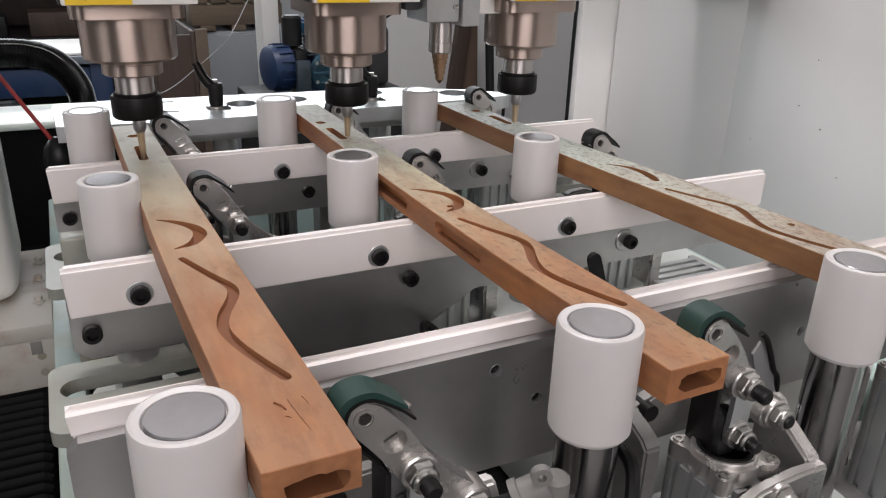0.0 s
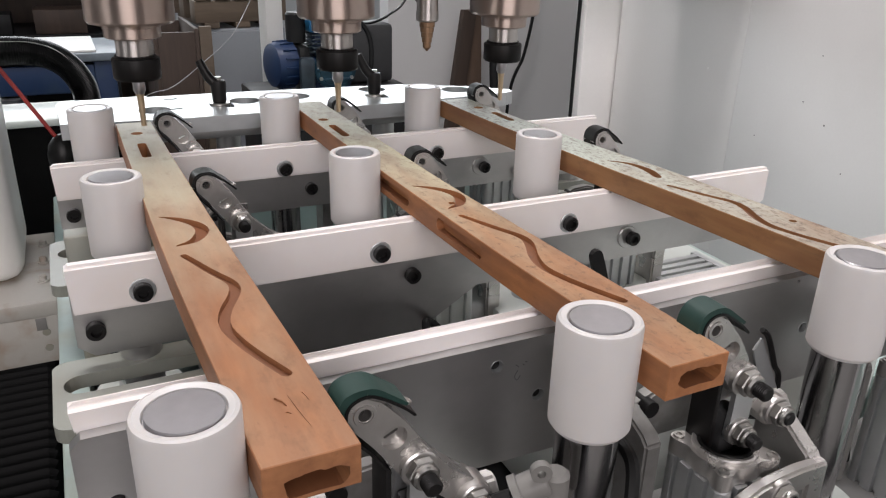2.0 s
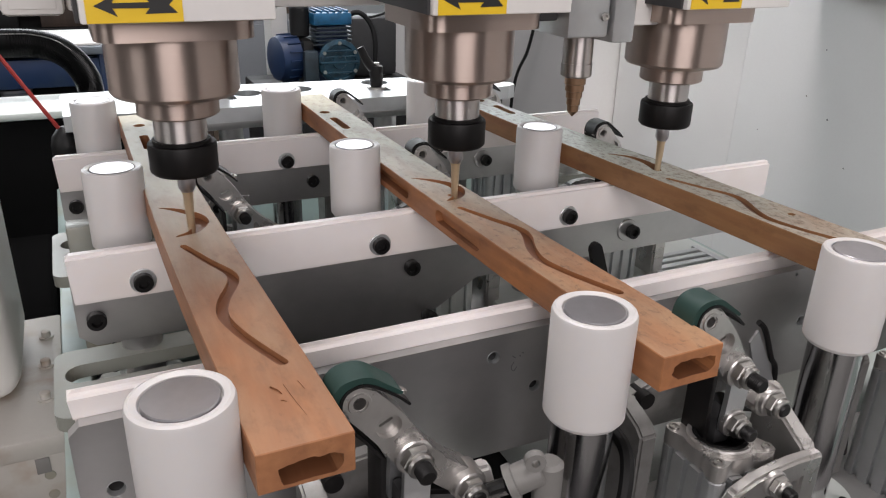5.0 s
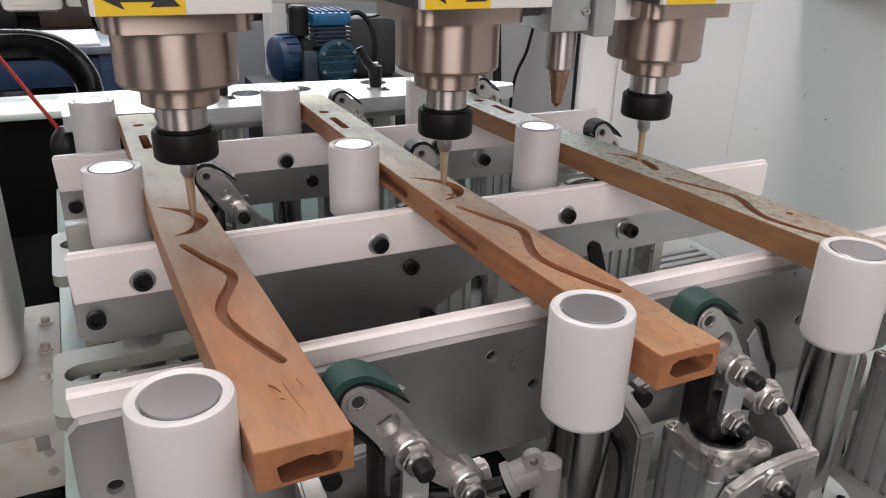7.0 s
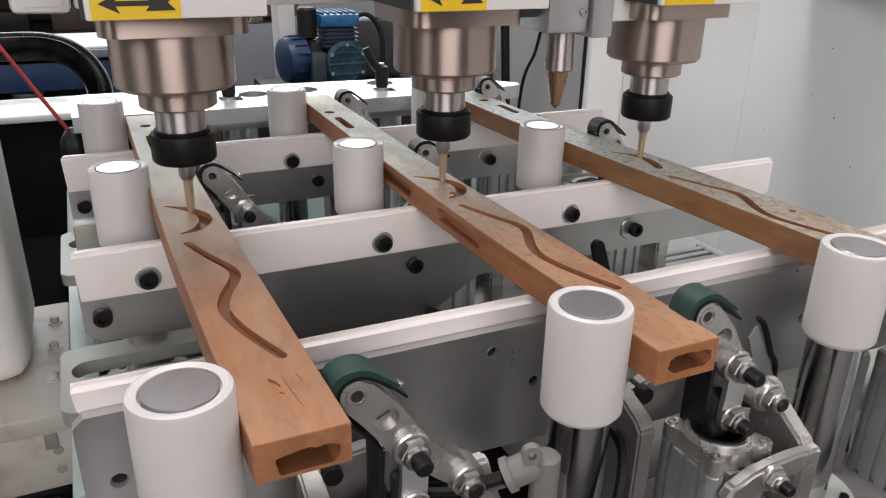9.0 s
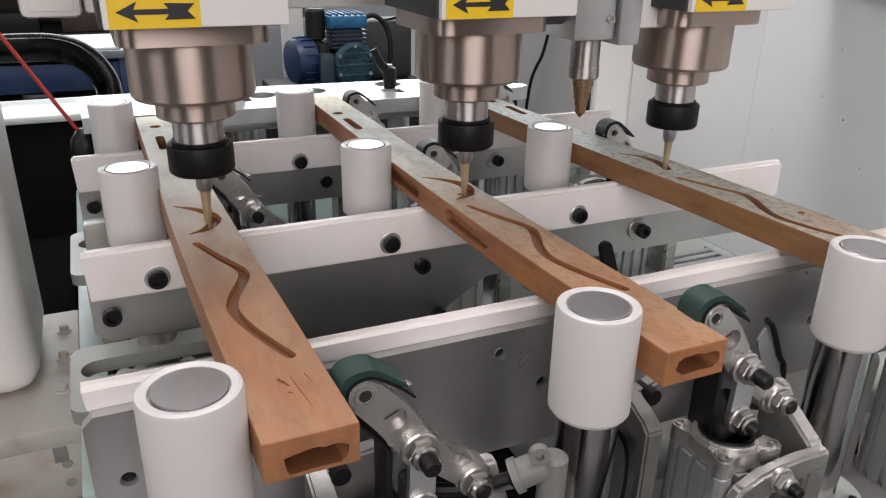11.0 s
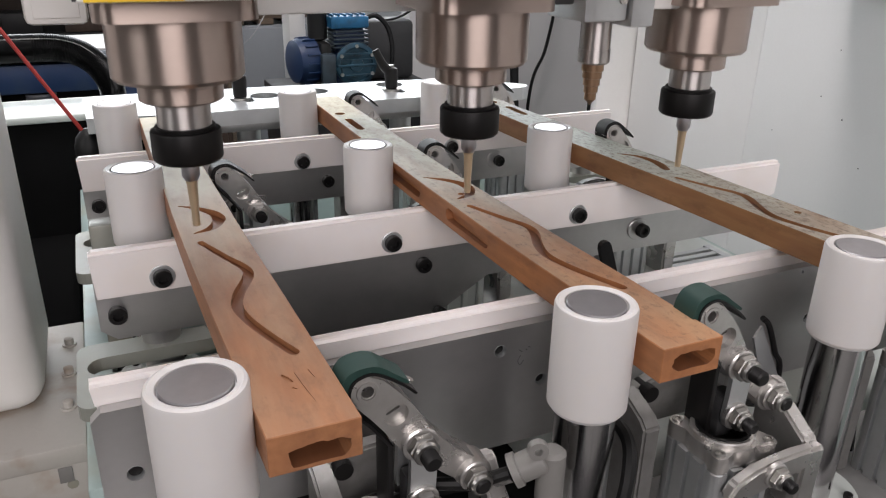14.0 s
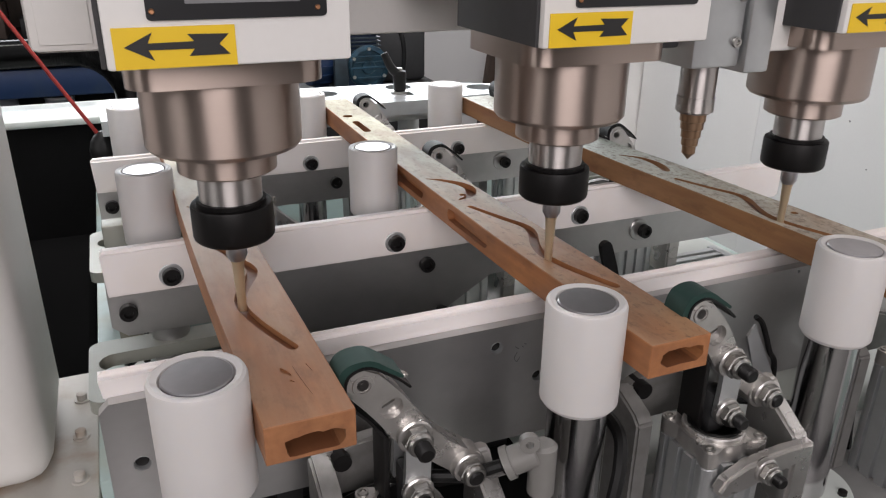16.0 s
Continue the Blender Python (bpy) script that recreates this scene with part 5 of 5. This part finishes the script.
def beam(off, rows, slot, hole):
    low = 0.9775
    left = smooth_line([(l, y, 0) for y, l, r in rows], 5)
    right = smooth_line([(r, y, 0) for y, l, r in rows], 5)
    out = [(v.x, v.y) for v in left + right[::-1]]
    bm = prism(bmesh.new(), out, low, 1.0)
    bmesh.ops.recalc_face_normals(bm, faces=bm.faces)
    bmesh.ops.bevel(bm, geom=[e for e in bm.edges if e.calc_face_angle(0) > 0.6], offset=0.0005, segments=1, affect="EDGES")
    hook = ribbon([(x + off, y) for x, y in HOOK], [0.0012, 0.006, 0.009, 0.0105, 0.0085, 0.002])
    if off > 0.4:
        hook = ribbon([(0.4655, 0.0590), (0.4785, 0.0452), (0.4832, 0.0281), (0.4822, 0.0115), (0.4773, -0.0040)], [0.0015, 0.006, 0.0088, 0.0100, 0.0085])
    cuts = [cutter(ribbon([(x + off, y) for x, y in WAVE], [0.005, 0.006, 0.0068, 0.0078, 0.0078, 0.007, 0.0066, 0.0066, 0.0066]), 0.9962, 1.01),
            cutter(hook, 0.9950, 1.01),
            cutter(rounded(slot[0] - 0.0045, slot[0] + 0.0045, slot[1], slot[2], 0.0043), 0.983, 1.01),
            bore((*hole, 0.985), (*hole, 1.01), 0.0062)]
    yn, ln, rn = rows[-1]
    mx = (ln + rn) / 2 + 0.002
    if off < 0.4:
        # open mortise in the near end
        z0 = 0.9800 if off < 0.1 else 0.9830
        rg = random.Random(11 + round(off * 10))
        ragged = []
        for px, pz in rounded(mx - 0.0155, mx + 0.0155, z0, z0 + 0.0115, 0.005, 3):
            ragged.append((px + rg.uniform(-0.0007, 0.0007), pz + rg.uniform(-0.0006, 0.0006)))
        # splintered upper lip
        top = [q for q in ragged if q[1] > z0 + 0.0095]
        at = ragged.index(max(top))
        lip = [(mx + 0.011 - 0.0024 * k, z0 + 0.0112 + rg.uniform(-0.0010, 0.0006)) for k in range(10)]
        low_side = [q for q in ragged if q[1] <= z0 + 0.0095]
        right = sorted([q for q in low_side if q[0] > mx + 0.012], key=lambda q: q[1])
        left = sorted([q for q in low_side if q[0] < mx - 0.012], key=lambda q: -q[1])
        cuts.append(cutter([(mx - 0.0105, z0 - 0.0002), (mx, z0 + 0.0004), (mx + 0.0105, z0)] + right + lip + left, -yn - 0.060, -yn + 0.02, UPRIGHT))
    if off < 0.1:
        # knot and torn grain on the top
        cuts.append(cutter(ribbon([(0.0420, -0.232), (0.0433, -0.236), (0.0455, -0.240)], [0.0012, 0.0035, 0.0012]), 0.9988, 1.01))
        for pts, w in (([(0.0485, -0.232), (0.0500, -0.247), (0.0522, -0.262)], 0.0006), ([(0.0445, -0.246), (0.0462, -0.2475)], 0.0014), ([(0.0560, -0.232), (0.0575, -0.240)], 0.0007)):
            cuts.append(cutter(ribbon(pts, [w * 0.4, w, w * 0.3] if len(pts) == 3 else [w, w * 0.3]), 0.9994, 1.01))
    if 0.1 < off < 0.4:
        cuts.append(bore((off + 0.0345, 0.0, 0.975), (off + 0.0345, 0.0, 1.01), 0.003))
        # long pockets in the side that faces the rollers
        side = Matrix(((0, 0, 1, 0), (1, 0, 0, 0), (0, 1, 0, 0), (0, 0, 0, 1)))
        for y0, y1 in ((-0.088, -0.012), (0.045, 0.13)):
            cuts.append(cutter(rounded(y0, y1, 0.9835, 0.9945, 0.005), 0.22, 0.2415, side))
    if off > 0.4:
        cuts.append(bore((0.5016, -0.146, 0.985), (0.5016, -0.146, 1.01), 0.0032))
    bm = carve(bm, cuts)
    label = {0: "reddish beech beam with milled wavy grooves and dusty top", 1: "reddish beech beam with wavy grooves and side pockets", 2: "beech beam with pale flecked top and wavy grooves"}[round(off / 0.22)]
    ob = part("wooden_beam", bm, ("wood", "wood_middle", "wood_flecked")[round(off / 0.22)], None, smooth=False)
    return tagged(ob, label, "beam", "beams in the fixture")


for spec in BEAMS:
    beam(*spec)


# ---- gantry and tool head ----
def gantry():
    """Origin: the first spindle's y."""
    g = thing("gantry", "white painted moving gantry with rusty foot", "gantry")
    part("column", box(bmesh.new(), -0.42, -0.113, 0.157, 0.325, 0.7815, 2.0, 0.026, 5), "white_paint", g)
    part("foot", boxes((-0.42, -0.0805, 0.094, 0.345, 0.760, 0.781), bevel=0.003), "foot_paint", g, "white foot plate with oily stains")
    part("foot_skirt", boxes((-0.42, -0.0825, 0.097, 0.330, 0.695, 0.7598), bevel=0.002), "foot_paint", g)
    for x, y in ((-0.0955, 0.160), (-0.0955, 0.225), (-0.0955, 0.29)):
        b = part("foot_bolt", turned([(0.0075, 0.781), (0.0075, 0.783), (0.0048, 0.783), (0.0048, 0.789), (0.003, 0.790)], Matrix.Translation((x, y, 0)), 18), "foot_paint", g)
    for z in (0.738, 0.716):
        part("skirt_screw", turned([(0.005, 0), (0.0045, 0.001)], along((-0.0985, 0.097, z), (-0.0985, -1, z)), 18), "oily_plate", g)
    part("skirt_tab", boxes((-0.1085, -0.0965, 0.0955, 0.0968, 0.742, 0.7585), bevel=0.0004), "fitting_grey", g)
    part("cross_beam", boxes((-0.022, 1.2, 0.20, 0.36, 1.137, 1.62), bevel=0.004), "white_paint", g)
    part("end_cover", boxes((-0.073, -0.0235, 0.185, 0.365, 1.135, 1.62), bevel=0.006), "white_paint", g, "white rounded end cover")
    part("cover_inset", boxes((-0.066, -0.030, 0.1835, 0.1855, 1.141, 1.5), bevel=0.0009), "white_paint", g)
    part("guide_bar", boxes((-0.02, 1.1, 0.186, 0.199, 1.20, 1.24), bevel=0.002), "steel", g)
    return g


def arrow_outline(x0, x1, z):
    h = 0.0062
    L = x1 - x0
    return [(x0, z), (x0 + 0.27 * L, z + h), (x0 + 0.22 * L, z + 0.0015), (x0 + 0.66 * L, z + 0.0017), (x0 + 0.60 * L, z + 0.0050), (x0 + L, z + 0.0046), (x0 + 0.90 * L, z + 0.0002),
            (x0 + L, z - 0.0046), (x0 + 0.60 * L, z - 0.0048), (x0 + 0.66 * L, z - 0.0016), (x0 + 0.22 * L, z - 0.0015), (x0 + 0.27 * L, z - h)]


def spindle(head, x, y):
    """Axis at x, y; heights from the nut's underside."""
    o = Matrix.Translation((x, y, 0))
    body = part("spindle_body", turned([(0.030, 0.0583), (0.0420, 0.0586), (0.0440, 0.0612), (0.0440, 0.0995)], o, 64), "brushed", head, "brushed bronze-grey spindle body")
    part("seal_ring", turned([(0.0298, 0.0556), (0.0298, 0.0582)], o, 48), "brushed", body)
    part("lower_ring", turned([(0.0262, 0.0432), (0.0284, 0.0446), (0.0284, 0.0544), (0.0291, 0.0548), (0.0291, 0.0555)], o, 56), "brushed", body)
    part("spindle_nose", turned([(0.0184, 0.022), (0.0184, 0.0430)], o, 48), "turned_steel", body, "polished spindle nose")
    prof = [(0.0105, 0.001), (0.0190, 0.0), (0.0222, 0.0006), (0.0238, 0.0022), (0.0242, 0.0036), (0.0242, 0.0215), (0.0236, 0.0228), (0.0205, 0.0232)]
    nut = part("collet_nut", turned(prof, o, 56), "black_nut", body, "black collet nut")
    part("nut_collar", turned([(0.0205, 0.0232), (0.0205, 0.0256), (0.0176, 0.0258)], o, 48), "black_nut", nut)
    part("shank", turned([(0.0052, 0.0015), (0.0064, -0.001), (0.0064, -0.0115), (0.0046, -0.0150)], o, 28), "cut_steel", body)
    bm = bmesh.new()
    prof = [(0.0046, -0.0145), (0.0038, -0.018), (0.0034, -0.030), (0.0029, -0.037), (0.0028, -0.050)]
    lathe(bm, prof, o, 20)
    part("router_bit", bm, "bit", body, "pale worn router bit")
    fl = rounded(x - 0.050, x + 0.050, y - 0.049, y + 0.049, 0.016)
    part("flange", prism(bmesh.new(), fl, 0.0997, 0.1138), "brushed", body, "square steel flange")
    house = part("housing", boxes((x - 0.056, x + 0.057, y - 0.070, y + 0.040, 0.1140, 0.42), bevel=0.0015), "white_paint", head, "white painted spindle housing")
    part("side_panel", boxes((x - 0.0585, x - 0.0562, y - 0.066, y + 0.040, 0.1145, 0.41), bevel=0.0005), "grey_side", house, "dark grey side panel")
    yf = y - 0.0702
    st = part("sticker", boxes((x - 0.0525, x + 0.0010, yf - 0.0006, yf, 0.1145, 0.1328)), "yellow", house, "yellow sticker with a black arrow", smooth=False)
    bm = prism(bmesh.new(), arrow_outline(x - 0.048, x - 0.002, 0.1243), -(yf - 0.0006), -(yf - 0.0011), UPRIGHT)
    part("arrow", bm, "ink", st, "black arrow", smooth=False)
    pl = part("name_plate", prism(bmesh.new(), rounded(x - 0.037, x + 0.045, 0.1355, 0.185, 0.002), -yf, -(yf - 0.0015), UPRIGHT), "plate_dark", house, "dark riveted name plate", smooth=False)
    for px in (x - 0.0345, x + 0.0405):
        part("rivet", turned([(0.0014, 0), (0.0010, 0.0008)], along((px, yf - 0.0015, 0.1395), (px, -9, 0.1395)), 12), "copper", pl)
    part("plate_bar", boxes((x - 0.020, x + 0.032, yf - 0.0019, yf - 0.0015, 0.1425, 0.1475)), "plate_print", pl, smooth=False)
    part("plate_bar", boxes((x - 0.026, x + 0.036, yf - 0.0019, yf - 0.0015, 0.155, 0.160)), "plate_print", pl, smooth=False)
    part("back_block", boxes((x - 0.050, x + 0.050, y + 0.041, y + 0.175, 0.13, 0.40), bevel=0.003), "grey_side", head)


def tool_head():
    """Origin: the first spindle's axis at the collet nut's underside."""
    h = thing("tool_head", "three-spindle milling head with drill unit", "milling head")
    for k in range(3):
        spindle(h, 0.22 * k, -0.0033 * k)
    # drill unit between the second and third spindles
    x, y = 0.3335, -0.006
    o = Matrix.Translation((x, y, 0))
    ch = part("drill_chuck", turned([(0.0118, 0.0520), (0.0136, 0.0535), (0.0136, 0.0640)], o, 40), "turned_steel", h, "polished drill chuck")
    part("chuck_neck", turned([(0.0130, 0.0641), (0.0130, 0.0884)], o, 40), "turned_steel", ch)
    prof = [(0.0003, 0.0165), (0.0050, 0.0215)]
    for k in range(5):
        r = 0.0050 + k * 0.0011
        prof += [(r, 0.0215 + k * 0.0061), (r, 0.0271 + k * 0.0061)]
    part("step_drill", turned(prof + [(0.0104, 0.0520)], o, 30), "step_drill", ch, "bronze coloured step drill")
    part("slide_block", boxes((x - 0.030, x + 0.010, y - 0.026, y + 0.030, 0.0885, 0.30), bevel=0.002), "alu", h)
    part("slide_block", boxes((x + 0.012, x + 0.034, y - 0.030, y + 0.030, 0.0840, 0.30), bevel=0.002), "alu", h)
    part("slide_cover", boxes((x + 0.036, x + 0.068, y - 0.022, y + 0.030, 0.096, 0.30), bevel=0.003), "white_paint", h)
    part("slide_rail", boxes((x - 0.050, x - 0.031, y - 0.012, y + 0.030, 0.101, 0.30), bevel=0.002), "grey_side", h)
    for z in (0.105, 0.135):
        part("slide_screw", turned([(0.0035, 0), (0.0035, 0.002), (0.0018, 0.002), (0.0018, 0.0006)], along((x + 0.005, y - 0.026, z), (x + 0.005, -9, z)), 14), "zinc", h)
    part("drill_motor", boxes((x - 0.035, x + 0.040, y + 0.031, y + 0.175, 0.13, 0.34), bevel=0.003), "grey_side", h)
    return h


GANTRY, HEAD = gantry(), tool_head()


def motions():
    walk(GANTRY, [(t, pose(0, y, 0)) for t, x, y, z in TOOL])
    walk(HEAD, [(t, pose(x, y, z)) for t, x, y, z in TOOL])


motions()
